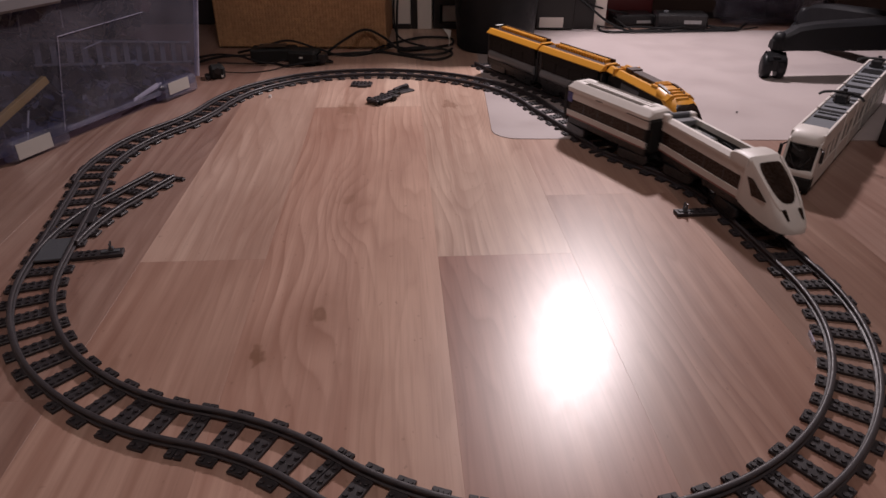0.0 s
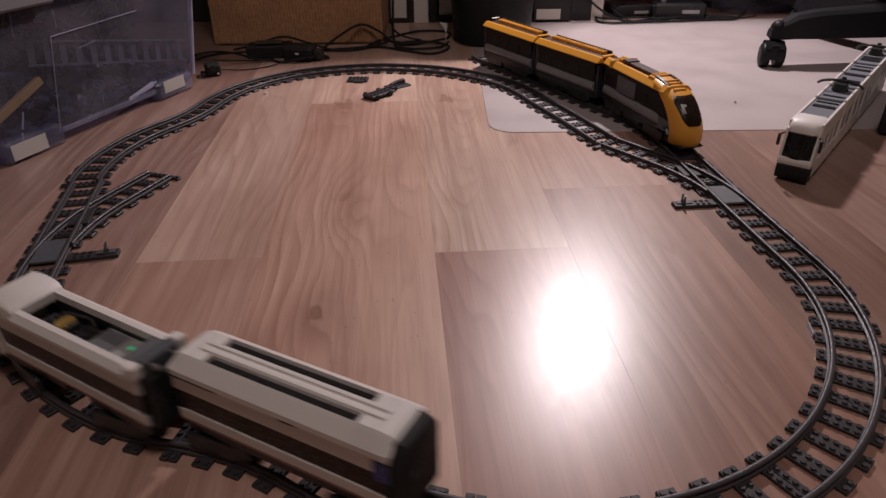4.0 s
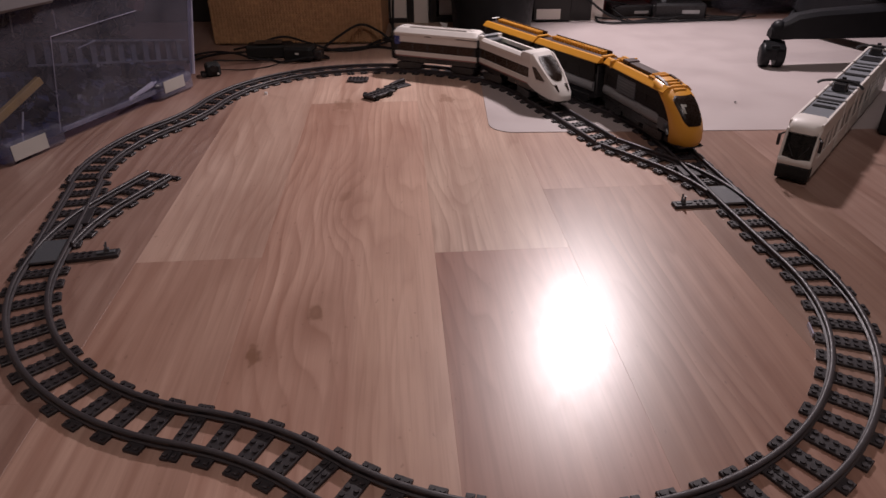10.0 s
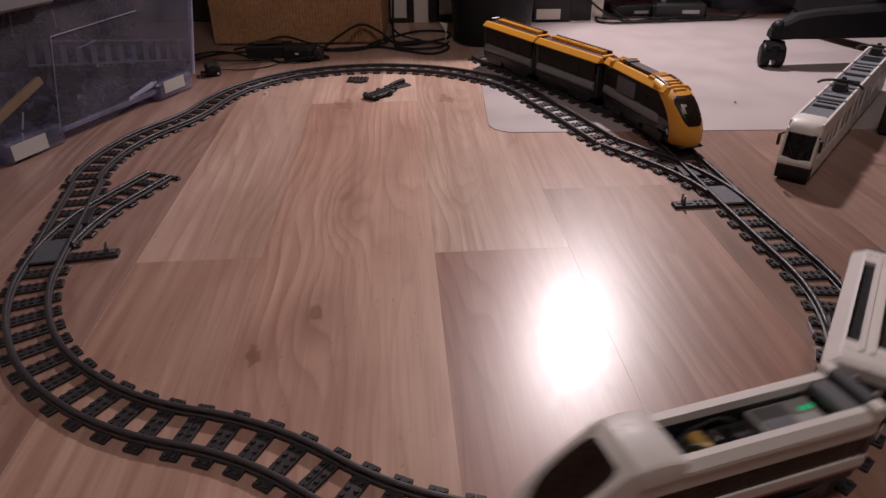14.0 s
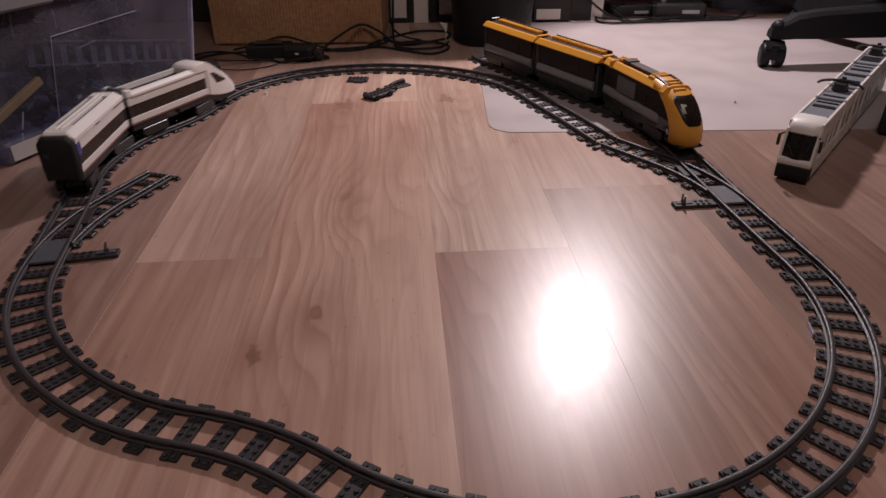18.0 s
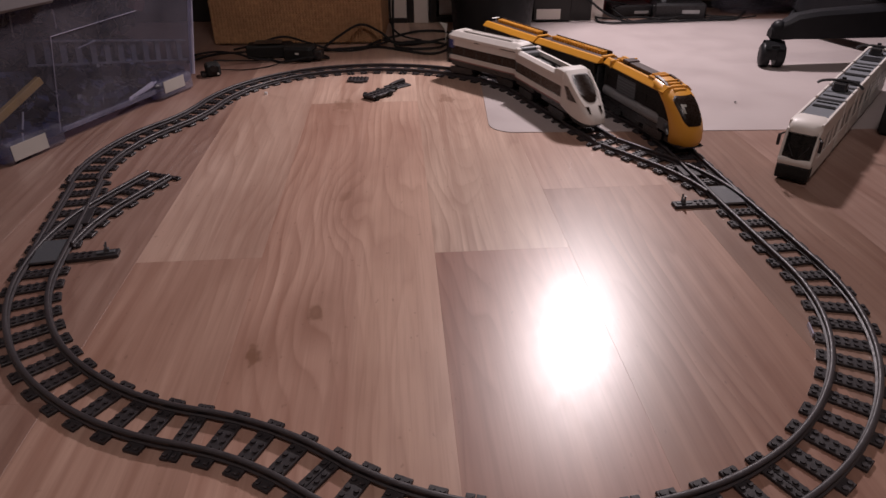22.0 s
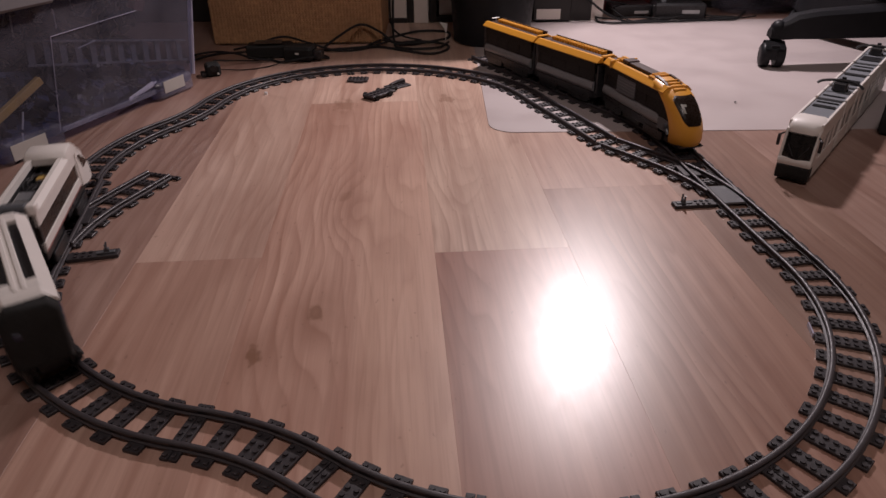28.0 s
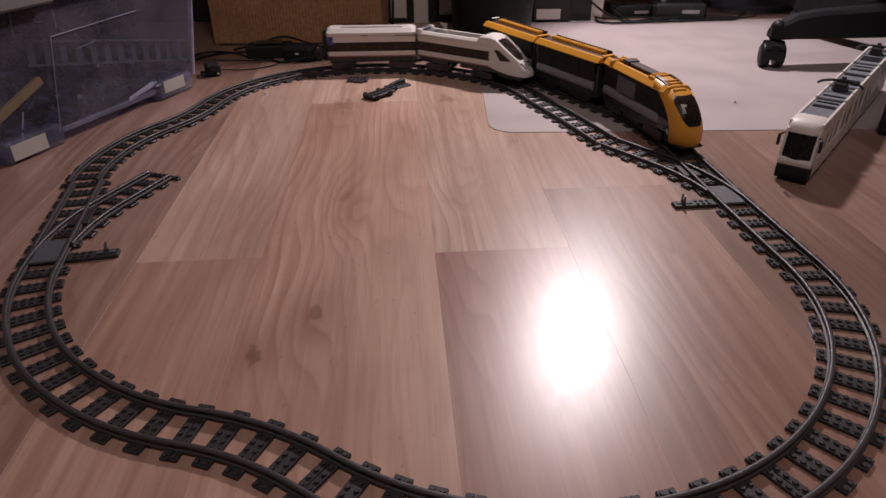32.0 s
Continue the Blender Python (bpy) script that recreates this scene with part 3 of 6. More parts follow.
def build_coach():
    top = thing("passenger_coach", "white toy brick passenger coach with smoked windows", "toy train", "white train")
    L = 0.0955
    part("underframe", block(-L + 0.002, L - 0.002, -0.0215, 0.0215, 0.0270, 0.0385, 0.0006), M_BLACK, top)
    side_bands(top, -L, L, [("lower_panel", 0.0385, 0.0500, M_WHITE, 0, ""), ("window_band", 0.0500, 0.0695, M_SMOKE, 0.0014, "long smoked brown window"),
                            ("upper_panel", 0.0695, 0.0846, M_WHITE, 0, "")])
    for s in (1, -1):
        for k in range(6):
            x = -L + 0.006 + k * (2 * L - 0.012) / 5
            part("window_post", block(x - 0.001, x + 0.001, *sorted((s * 0.0230, s * 0.0226)), 0.0504, 0.0692), M_BLACK, top)
        # black strips stand in for the shade in the gap under the roof
        for x0, x1 in ((0.050, L + 0.002), (-0.022, -0.008)):
            part("roof_fin", block(x0, x1, *sorted((s * 0.0244, s * 0.0264)), 0.0832, 0.0850, 0.0003), M_BLACK, top)
    for s in (1, -1):
        part("end_wall", block(*sorted((s * L, s * (L - 0.006))), -0.0235, 0.0235, 0.0385, 0.0845, 0.0005), M_RUBBER, top)
    part("gangway", block(L, L + 0.003, -0.0180, 0.0180, 0.033, 0.083, 0.002), M_RUBBER, top, "black folded gangway")
    # the rear is a black end shell, rounded at its edges, with a bogie apron
    outline = [(0.0240, 0.030), (0.0252, 0.050), (0.0252, 0.0850), (0.0166, 0.0955)]

    def shell(x, k):
        half = [(y * k, 0.060 + (z - 0.060) * k) for y, z in outline]
        return [(x, y, z) for y, z in half] + [(x, -y, z) for y, z in reversed(half)]
    part("rear_shell", loft([shell(-L, 0.985), shell(-L - 0.005, 0.975), shell(-L - 0.009, 0.925), shell(-L - 0.011, 0.84)]), M_RUBBER, top, "black rounded rear end", True)
    for s in (1, -1):
        part("corner_pane", block(-L + 0.0005, -L + 0.0125, *sorted((s * 0.0240, s * 0.0252)), 0.0640, 0.0815, 0.0004), M_BLUEPANE, top, "deep blue corner window")
        part("red_stripe", block(-L, L, *sorted((s * 0.02432, s * 0.0240)), 0.0387, 0.0412), M_STRIPE, top, "thin dull red stripe")
    part("lamp_lens", block(-L - 0.0118, -L - 0.0104, 0.010, 0.016, 0.066, 0.072, 0.0004), M_BLUE, top, "dark blue plate")
    # white roof: sloped sides, a ridged middle, two recessed dark slots, rounded ends
    S0, S1 = -0.066, 0.068
    roof = part("roof", block(-L, L, -0.0255, 0.0255, ROOF_Z0 - 0.0008, ROOF_Z0 + 0.0030, 0.0004), M_WHITE, top)
    for s in (1, -1):
        part("roof_side", roof_side(S0, S1, s), M_WHITE, roof)
        part("roof_slot", block(S0, S1, *sorted((s * 0.0150, s * 0.0062)), ROOF_Z0 + 0.002, ROOF_Z1 - 0.0040, 0.0004), M_BLACK, roof, "black roof slot")
        part("middle_ridge", block(S0 - 0.016, S1 + 0.012, *sorted((s * 0.0056, s * 0.0016)), ROOF_Z1 - 0.001, ROOF_Z1 + 0.0011, 0.0006), M_WHITE, roof)
    part("roof_middle", block(S0, S1, -0.0062, 0.0062, ROOF_Z0 + 0.0030, ROOF_Z1, 0.0006), M_WHITE, roof)
    for s, e in ((1, S1), (-1, S0)):
        part("roof_cap", roof_end(e, s * (L + 0.0006)), M_WHITE, roof)
        part("roof_seam", block(*sorted((e + s * 0.013, e + s * 0.0134)), -0.0160, 0.0160, ROOF_Z1 - 0.0002, ROOF_Z1 + 0.0002), M_GREYW, roof)
    rod_bm = rod(bmesh.new(), (L, 0, 0.0225), (L + 0.014, 0, 0.0225), 0.003, 8)
    part("coupling", rod_bm, M_BLACK, top)
    bogies = [bogie(top, 0.067), bogie(top, -0.067)]
    return top, bogies


def nose_rings(stations):
    """Cross sections of a nose: (x, half width, bottom, top, shoulder)."""
    out = []
    for x, w, z0, z1, sh in stations:
        c = min(0.006, (z1 - z0) * 0.3)
        zs = max(z0 + 0.004, z1 - sh)
        out.append([(x, -w, z0), (x, w, z0), (x, w, zs), (x, w - c * 0.35, z1 - c * 0.45), (x, w - c, z1), (x, -w + c, z1), (x, -w + c * 0.35, z1 - c * 0.45), (x, -w, zs)])
    return out


def build_loco():
    top = thing("power_car", "white toy brick locomotive, roof off, showing its battery box", "toy train", "white train")
    R, F, W = -0.113, 0.0675, 0.0243
    for x0, x1, z0 in ((R + 0.002, -0.036, 0.0270), (-0.036, -0.006, 0.0340), (-0.006, 0.090, 0.0270)):
        part("underframe", block(x0, x1, -0.0215, 0.0215, z0, 0.0385, 0.0006), M_BLACK, top)
    side_bands(top, R, F, [("lower_panel", 0.0385, 0.0505, M_WHITE, 0, ""), ("window_band", 0.0505, 0.0700, M_SMOKE, 0.0014, "long smoked brown window"),
                           ("upper_panel", 0.0700, 0.0836, M_WHITE, 0, "")])
    for s in (1, -1):
        rail = [(W + 0.0016, 0.0836), (W + 0.0014, 0.0868), (W - 0.0040, 0.0912), (0.0152, 0.0912), (0.0152, 0.0836)]
        part("top_rail", loft([[(x, s * y, z) for y, z in rail] for x in (R + 0.0102, 0.041)]), M_WHITE, top)
        part("corner_block", block(R - 0.001, R + 0.010, *sorted((s * 0.0258, s * 0.0160)), 0.0836, 0.0960, 0.0014), M_WHITE, top)
        part("red_stripe", block(R, F, *sorted((s * 0.02432, s * 0.0240)), 0.0387, 0.0412), M_STRIPE, top, "thin dull red stripe")
        # black sheets added inside the open roof stand in for its shade
        part("liner", block(R + 0.0305, 0.0405, *sorted((s * 0.0205, s * 0.0152)), 0.0662, 0.0832, 0.0002), M_BLACK, top)
        part("cab_side", block(F, 0.0790, *sorted((s * W, s * 0.0195)), 0.0385, 0.0836, 0.0004), M_WHITE, top)
        for k in range(4):
            x = R + 0.02 + k * 0.042
            part("window_post", block(x - 0.001, x + 0.001, *sorted((s * 0.0230, s * 0.0226)), 0.0508, 0.0697), M_BLACK, top)
    part("end_wall", block(R, R + 0.006, -0.0235, 0.0235, 0.0385, 0.0834, 0.0005), M_BLACK, top)
    # rear end: a dark hoop between two white corner blocks, then a dark cross panel
    hoop = [(-0.002, 0.0836), (0.009, 0.0836), (0.009, 0.0945), (0.006, 0.0968), (0.001, 0.0968), (-0.002, 0.0945)]
    part("rear_hoop", prism([(R + x, z) for x, z in hoop], -0.0160, 0.0160, bevel=0.0008), M_DARKGREY, top, "dark grey hoop over the rear end")
    part("rear_panel", block(R + 0.0102, R + 0.026, -0.0151, 0.0151, 0.0822, 0.0905, 0.0012), M_DARKSIDE, top, "dark grey cross panel")
    for y in (-0.009, 0.009):
        part("handle", rod(rod(bmesh.new(), (R + 0.002, y, 0.0880), (R - 0.002, y, 0.0905), 0.0018, 8), (R - 0.001, y, 0.0905), (R - 0.012, y, 0.0900), 0.0019, 8), M_METAL, top, "bright metal handle")
    # what lies in the open roof
    part("deck", block(R + 0.0262, 0.041, -0.0151, 0.0151, 0.0585, 0.0660, 0.0005), M_DARKGREY, top)
    bat = part("battery_box", block(R + 0.028, -0.034, -0.0146, 0.0146, 0.0660, 0.0800, 0.001), M_BATTERY, top, "grey battery box with a lit switch")
    for k in range(3):
        part("switch_light", block(R + 0.0305 + 0.0042 * k, R + 0.0335 + 0.0042 * k, -0.006, -0.002, 0.0800, 0.0806, 0.0002), M_LED, bat, "small green light")
    part("battery_lid", block(-0.062, -0.037, -0.0120, 0.0120, 0.0800, 0.0811, 0.0004), M_DARKSIDE, bat)
    receiver = part("receiver", block(-0.031, -0.006, -0.0125, 0.0125, 0.0660, 0.0745, 0.001), M_BLACK, top)
    part("plug", studs(block(-0.027, -0.012, -0.008, 0.008, 0.0745, 0.0790, 0.0006), [(-0.0235, -0.004), (-0.0235, 0.004), (-0.0155, -0.004), (-0.0155, 0.004)], 0.0789), M_BLACK, receiver)
    part("metal_pin", block(-0.0030, 0.0000, -0.0070, 0.0030, 0.0730, 0.0800, 0.0005), M_METAL, top, "bright metal pin")
    part("tan_pin", block(0.005, 0.016, -0.010, 0.006, 0.0690, 0.0790, 0.0008), M_TAN, top, "yellow tan brick")
    part("motor_plug", block(0.024, 0.036, -0.010, 0.010, 0.0660, 0.0737, 0.0008), M_DARKGREY, top)
    for a, b, c in ((0.010, 0.0145, 0.002), (-0.004, -0.012, -0.008), (0.004, 0.009, 0.010)):
        part("wire", tube([(-0.028, a, 0.0745), (-0.014, b, 0.0815), (0.004, b, 0.0800), (0.018, c, 0.0800), (0.030, a * 0.5, 0.0730)], 0.0013, 6), M_BLACK, top, smooth=True)
    # cab roof and the long rounded wedge of the nose
    shell = loft(nose_rings([(0.038, 0.0236, 0.0836, 0.0915, 0.007), (0.042, 0.0252, 0.0836, 0.0958, 0.008), (0.050, 0.0258, 0.0834, 0.0982, 0.008), (0.062, 0.0258, 0.0832, 0.0990, 0.008), (0.074, 0.0256, 0.0830, 0.0978, 0.008)]))
    part("cab_roof", shell, M_WHITE, top, smooth=True)
    slope = [(0.0735, 0.0982), (0.0840, 0.0912), (0.0960, 0.0826), (0.1155, 0.0688), (0.1345, 0.0536), (0.1460, 0.0432), (0.1530, 0.0362), (0.1565, 0.0318)]

    def on_slope(x):
        return float(np.interp(x, [q[0] for q in slope], [q[1] for q in slope]))
    widths, lows = (0.0254, 0.0254, 0.0252, 0.0242, 0.0222, 0.0188, 0.0135, 0.0070), (0.0375, 0.0350, 0.0318, 0.0286, 0.0268, 0.0262, 0.0262, 0.0270)
    nose = loft(nose_rings([(x, w, lo, z, min(0.018, 0.35 * (z - lo))) for (x, z), w, lo in zip(slope, widths, lows)]))
    part("nose", nose, M_WHITE, top, smooth=True)
    ws = loft([[(x, -w, on_slope(x) + 0.0009), (x, 0.0, on_slope(x) + 0.0013), (x, w, on_slope(x) + 0.0009)] for x, w in ((0.0830, 0.0135), (0.0860, 0.0160), (0.094, 0.0174), (0.106, 0.0170), (0.116, 0.0156), (0.1245, 0.0126), (0.1295, 0.0084), (0.1315, 0.0036))], caps=False, closed=False)
    bmesh.ops.solidify(ws, geom=ws.faces[:], thickness=0.0012)
    part("windscreen", ws, M_SMOKE, top, "smoked brown windscreen", True)
    for s in (1, -1):
        edge = loft([[(x, s * (w - 0.0044), on_slope(x) - 0.003), (x, s * w, on_slope(x) - 0.004), (x, s * (w - 0.0010), on_slope(x) + 0.0014), (x, s * (w - 0.0044), on_slope(x) + 0.0020)] for x, w in ((0.078, 0.0240), (0.096, 0.0238), (0.1155, 0.0226), (0.130, 0.0200), (0.137, 0.0176))])
        part("pillar", edge, M_WHITE, top)
        w = prism([(0.0800, 0.0752), (0.0900, 0.0752), (0.1190, 0.0560), (0.0940, 0.0545)], *sorted((s * 0.0236, s * 0.02555)))
        part("cab_window", w, M_SMOKE, top, "dark slanted side window")
        lamp_bm = loft([[(0.1370, s * 0.0085, on_slope(0.137) + 0.0012), (0.1370, s * 0.0150, on_slope(0.137) + 0.0009)], [(0.1480, s * 0.0095, on_slope(0.148) + 0.0012), (0.1480, s * 0.0125, on_slope(0.148) + 0.0008)]], caps=False, closed=False)
        bmesh.ops.solidify(lamp_bm, geom=lamp_bm.faces[:], thickness=0.0012)
        part("headlight", lamp_bm, M_SMOKE, top, "dark slanted headlight")
    part("gangway", block(R - 0.005, R, -0.0180, 0.0180, 0.033, 0.083, 0.002), M_BLACK, top, "black folded gangway")
    part("front_skirt", prism([(0.066, 0.030), (0.10, 0.0165), (0.138, 0.0160), (0.147, 0.0265)], -0.0155, 0.0155, bevel=0.001), M_BLACK, top)
    bogies = [bogie(top, 0.054), bogie(top, -0.066)]
    return top, bogies


def yellow_car(length, nose, label, rear=False):
    """A yellow-roofed car; local x ahead. The nose car ends in a rounded yellow front."""
    top = thing("commuter_car", label, "toy train", "yellow train on the siding")
    R = -length / 2
    F = length / 2 - (0.062 if nose else 0.0)
    part("underframe", block(R + 0.003, F - 0.003, -0.0205, 0.0205, 0.0225, 0.033, 0.0006), M_BLACK, top)
    A, B = R + 0.008, F - (0.0 if nose else 0.008)
    for s in (1, -1):
        part("lower_panel", prism_side(A, B, s, [(0.0212, 0.0335), (0.0238, 0.0348), (0.0256, 0.0378), (0.0262, 0.0412), (0.0256, 0.0446), (0.0240, 0.0478), (0.0218, 0.0502), (0.0195, 0.0508), (0.0195, 0.0335)]), M_BAND, top, "grey bulging lower side", True)
        part("skirt", block(A, B, *sorted((s * 0.0228, s * 0.0190)), 0.0215, 0.0335, 0.0006), M_BLACK, top)
        part("window_band", block(A, B, *sorted((s * 0.0228, s * 0.019)), 0.0508, 0.0700, 0.0004), M_PANE, top, "dark smoked window")
        part("upper_panel", block(A, B, *sorted((s * 0.0240, s * 0.019)), 0.0700, 0.0838, 0.0004), M_PANE, top)
        n = max(3, int((F - R) / 0.042))
        for k in range(n + 1):
            x = A + 0.004 + k * (B - A - 0.008) / n
            part("window_post", block(x - 0.0035, x + 0.0035, *sorted((s * 0.0238, s * 0.020)), 0.0508, 0.0700, 0.0003), M_PANE, top)
        # sloped yellow roof edge
        part("roof_slope", prism_side(R - 0.001, F + (0.004 if nose else 0.001), s, [(0.0264, 0.0838), (0.0264, 0.0852), (0.0175, 0.0925), (0.0120, 0.0925), (0.0120, 0.0838)]), M_YELLOW, top, "sloped yellow roof side")
    part("roof_top", block(R + 0.001, F, -0.0122, 0.0122, 0.0790, 0.0915, 0.0005), M_BROWN, top)
    # ribbed grille along the roof
    n = int((F - R - 0.034) / 0.008)
    if not nose:
        part("roof_deck", block(R + 0.018, F - 0.007, -0.0122, 0.0122, 0.0915, 0.0925, 0.0002), M_BROWN, top)
        for k in range(n):
            x = R + 0.024 + k * 0.008
            part("roof_rib", block(x - 0.0022, x + 0.0022, -0.0015, 0.0112, 0.0920, 0.0982, 0.0006), M_YELLOW, top)
        part("roof_rail", block(R + 0.018, F - 0.006, 0.0125, 0.0155, 0.0913, 0.0990, 0.0004), M_BROWN, top)
        part("roof_cap", block(F - 0.0065, F + 0.001, -0.0125, 0.0150, 0.0913, 0.0945, 0.0008), M_YELLOW, top)
    else:
        part("roof_strip", block(R + 0.044, F - 0.054, -0.0090, 0.0095, 0.0913, 0.0968, 0.0008), M_BROWN, top, "dark brown roof strip")
        part("roof_strip", block(R + 0.040, R + 0.060, -0.0110, 0.0115, 0.0940, 0.0990, 0.0008), M_BROWN, top)
        part("roof_end", block(F - 0.056, F - 0.030, -0.0175, 0.0175, 0.0913, 0.0962, 0.0010), M_YELLOW, top)
        for k in range(3):
            part("roof_rib", block(F - 0.054 + k * 0.006, F - 0.0505 + k * 0.006, -0.0125, 0.0125, 0.0955, 0.0990, 0.0005), M_YELLOW, top)
        for k in range(4):
            x = R + 0.020 + k * 0.006
            part("roof_rib", block(x - 0.0017, x + 0.0017, -0.009, 0.003, 0.0913, 0.0960, 0.0004), M_YELLOW, top)
        part("roof_step", block(R + 0.024, R + 0.028, -0.0265, 0.0265, 0.0815, 0.0945, 0.0006), M_YELLOW, top)
    for s in (-1, 1) if not nose else (-1,):
        part("end_wall", block(*sorted((s * (length / 2 - 0.001), s * (length / 2 - 0.006))), -0.0195, 0.0195, 0.030, 0.0795, 0.0006), M_BLACK, top)
    # black block added to keep the underside as dark as its shade
    part("equipment_box", block(R + 0.072, F - 0.060, -0.0195, 0.0195, 0.0125, 0.0225, 0.001), M_BLACK, top)
    # another black block fills the dark gap between the cars
    part("gangway", block(R - 0.007, R - 0.001, -0.0185, 0.0185, 0.020, 0.0800, 0.001), M_BLACK, top, "black block filling the gap to the next car")
    if nose:
        E = length / 2
        for s in (1, -1):
            grille = part("side_grille", block(R + 0.052, R + 0.112, *sorted((s * 0.0242, s * 0.0225)), 0.0508, 0.0775, 0.0004), M_DARKGREY, top, "grey ribbed side panel")
            for k in range(5):
                part("grille_rib", block(R + 0.053, R + 0.111, *sorted((s * 0.0247, s * 0.0242)), 0.0530 + 0.0048 * k, 0.0545 + 0.0048 * k), M_DARKSIDE, grille)
        # one yellow shell: hood, pillars and apron, rounded in plan and in profile
        part("front_shell", front_shell(F), M_YELLOW, top, "rounded yellow front", True)
        part("windscreen", front_glass(F, 0.0490, 0.0835, 0.0215), M_SMOKE, top, "large dark brown windscreen", True)
        part("cab_core", prism([(F - 0.004, 0.030), (F + 0.030, 0.030), (F + 0.026, 0.050), (F + 0.012, 0.066), (F - 0.002, 0.078), (F - 0.004, 0.078)], -0.0205, 0.0205), M_BLACK, top)
        for s in (1, -1):
            part("cab_window", prism([(F - 0.002, 0.047), (F + 0.034, 0.047), (F + 0.029, 0.058), (F + 0.018, 0.070), (F + 0.006, 0.0805), (F - 0.002, 0.0835)], *sorted((s * 0.0236, s * 0.0218))), M_PANE, top)
            part("cab_panel", prism([(F - 0.002, 0.0300), (F + 0.026, 0.0300), (F + 0.036, 0.036), (F + 0.036, 0.048), (F - 0.002, 0.048)], *sorted((s * 0.0245, s * 0.0218)), bevel=0.0006), M_DARKSIDE, top)
            knob = rod(bmesh.new(), (F + 0.024, s * 0.0245, 0.040), (F + 0.024, s * 0.0285, 0.040), 0.0042, 10)
            rod(knob, (F + 0.024, s * 0.0285, 0.040), (F + 0.024, s * 0.0295, 0.040), 0.0022, 8)
            part("side_knob", knob, M_DARKGREY, top)
            part("elbow", rod(bmesh.new(), (F + 0.028, s * 0.0262, 0.036), (F + 0.034, s * 0.0262, 0.030), 0.0026, 8), M_DARKGREY, top)
            way = ((-0.040, 0.0972), (-0.030, 0.0968), (-0.018, 0.0950), (-0.007, 0.0920), (0.002, 0.0884), (0.0075, 0.0856))
            bar = loft([[(F + x, s * y, z + h) for y, h in ((0.0100, -0.004), (0.0150, -0.005), (0.0150, 0.0014), (0.0100, 0.0020))] for x, z in way])
            part("roof_bar", bar, M_BROWN, top, "dark brown roof bar")
        for k in range(4):
            x, z = -0.016 + k * 0.0085, (0.0952, 0.0936, 0.0912, 0.0886)[k]
            part("hood_rib", block(F + x - 0.0018, F + x + 0.0018, -0.0115, 0.0115, z - 0.003, z + 0.0018, 0.0005), M_YELLOW, top)
        mark = front_glass(F, 0.0650, 0.0750, 0.0, (-0.0135, -0.0095))
        part("windscreen_print", mark, M_PAPER, top, "pale printed mark")
        part("windscreen_print", front_glass(F, 0.0722, 0.0750, 0.0, (-0.0095, -0.0050)), M_PAPER, top, "pale printed mark")
        part("bumper", prism([(F + 0.005, 0.014), (F + 0.060, 0.014), (F + 0.066, 0.0185), (F + 0.010, 0.026)], -0.0205, 0.0205, bevel=0.001), M_BLACK, top)
    elif rear:
        part("roof_antenna", rod(rod(bmesh.new(), (R + 0.012, 0.0, 0.0913), (R + 0.012, 0.0, 0.0990), 0.0011, 6), (R + 0.010, -0.010, 0.0990), (R + 0.010, 0.010, 0.0990), 0.0010, 6), M_GREYW, top)
    bx = length / 2 - 0.045
    bogie(top, bx - (0.03 if nose else 0))
    bogie(top, -bx)
    return top


FRONT_Z = (0.019, 0.026, 0.040, 0.050, 0.060, 0.070, 0.080, 0.088, 0.0935, 0.0968)


def front_line(z):
    """At a height: where the rounded front reaches, where its side ends, and its half width."""
    tip = np.interp(z, FRONT_Z, (0.0650, 0.0675, 0.0665, 0.0620, 0.0545, 0.0440, 0.0295, 0.0125, -0.0060, -0.0250))
    back = np.interp(z, (0.019, 0.034, 0.050, 0.062, 0.072, 0.080, 0.088, 0.0968), (0.034, 0.0355, 0.030, 0.018, 0.004, -0.012, -0.026, -0.035))
    half = np.interp(z, FRONT_Z, (0.0240, 0.0258, 0.0264, 0.0264, 0.0264, 0.0264, 0.0264, 0.0256, 0.0232, 0.0185))
    return float(tip), float(back), float(half)


def front_curve(z, u):
    """A point of the rounded front at a height; u runs from -1 to 1 from side to side: its reach and its y."""
    tip, back, half = front_line(z)
    turn = tip - 0.032
    start = math.asin(min(0.97, max(0.0, (back - turn) / (tip - turn)) ** (1 / 0.9)))
    a = math.pi / 2 + u * (math.pi / 2 - start)
    c = math.cos(a)
    return turn + (tip - turn) * math.sin(a) ** 0.9, half * math.copysign(abs(c) ** 0.82, c)


def front_shell(F):
    rings = []
    for z in (0.019, 0.022, 0.026, 0.033, 0.040, 0.045, 0.050, 0.056, 0.062, 0.067, 0.072, 0.076, 0.080, 0.084, 0.088, 0.091, 0.0935, 0.0955, 0.0968):
        rings.append([(F + x, y, z) for x, y in (front_curve(z, k / 12 - 1) for k in range(25))])
    bm = loft(rings, caps=False, closed=False)
    last = rings[-1]
    bm.faces.new([bm.verts.new(p) for p in last])
    bmesh.ops.remove_doubles(bm, verts=bm.verts[:], dist=0.00005)
    bmesh.ops.recalc_face_normals(bm, faces=bm.faces[:])
    bmesh.ops.solidify(bm, geom=bm.faces[:], thickness=0.0016)
    return bm


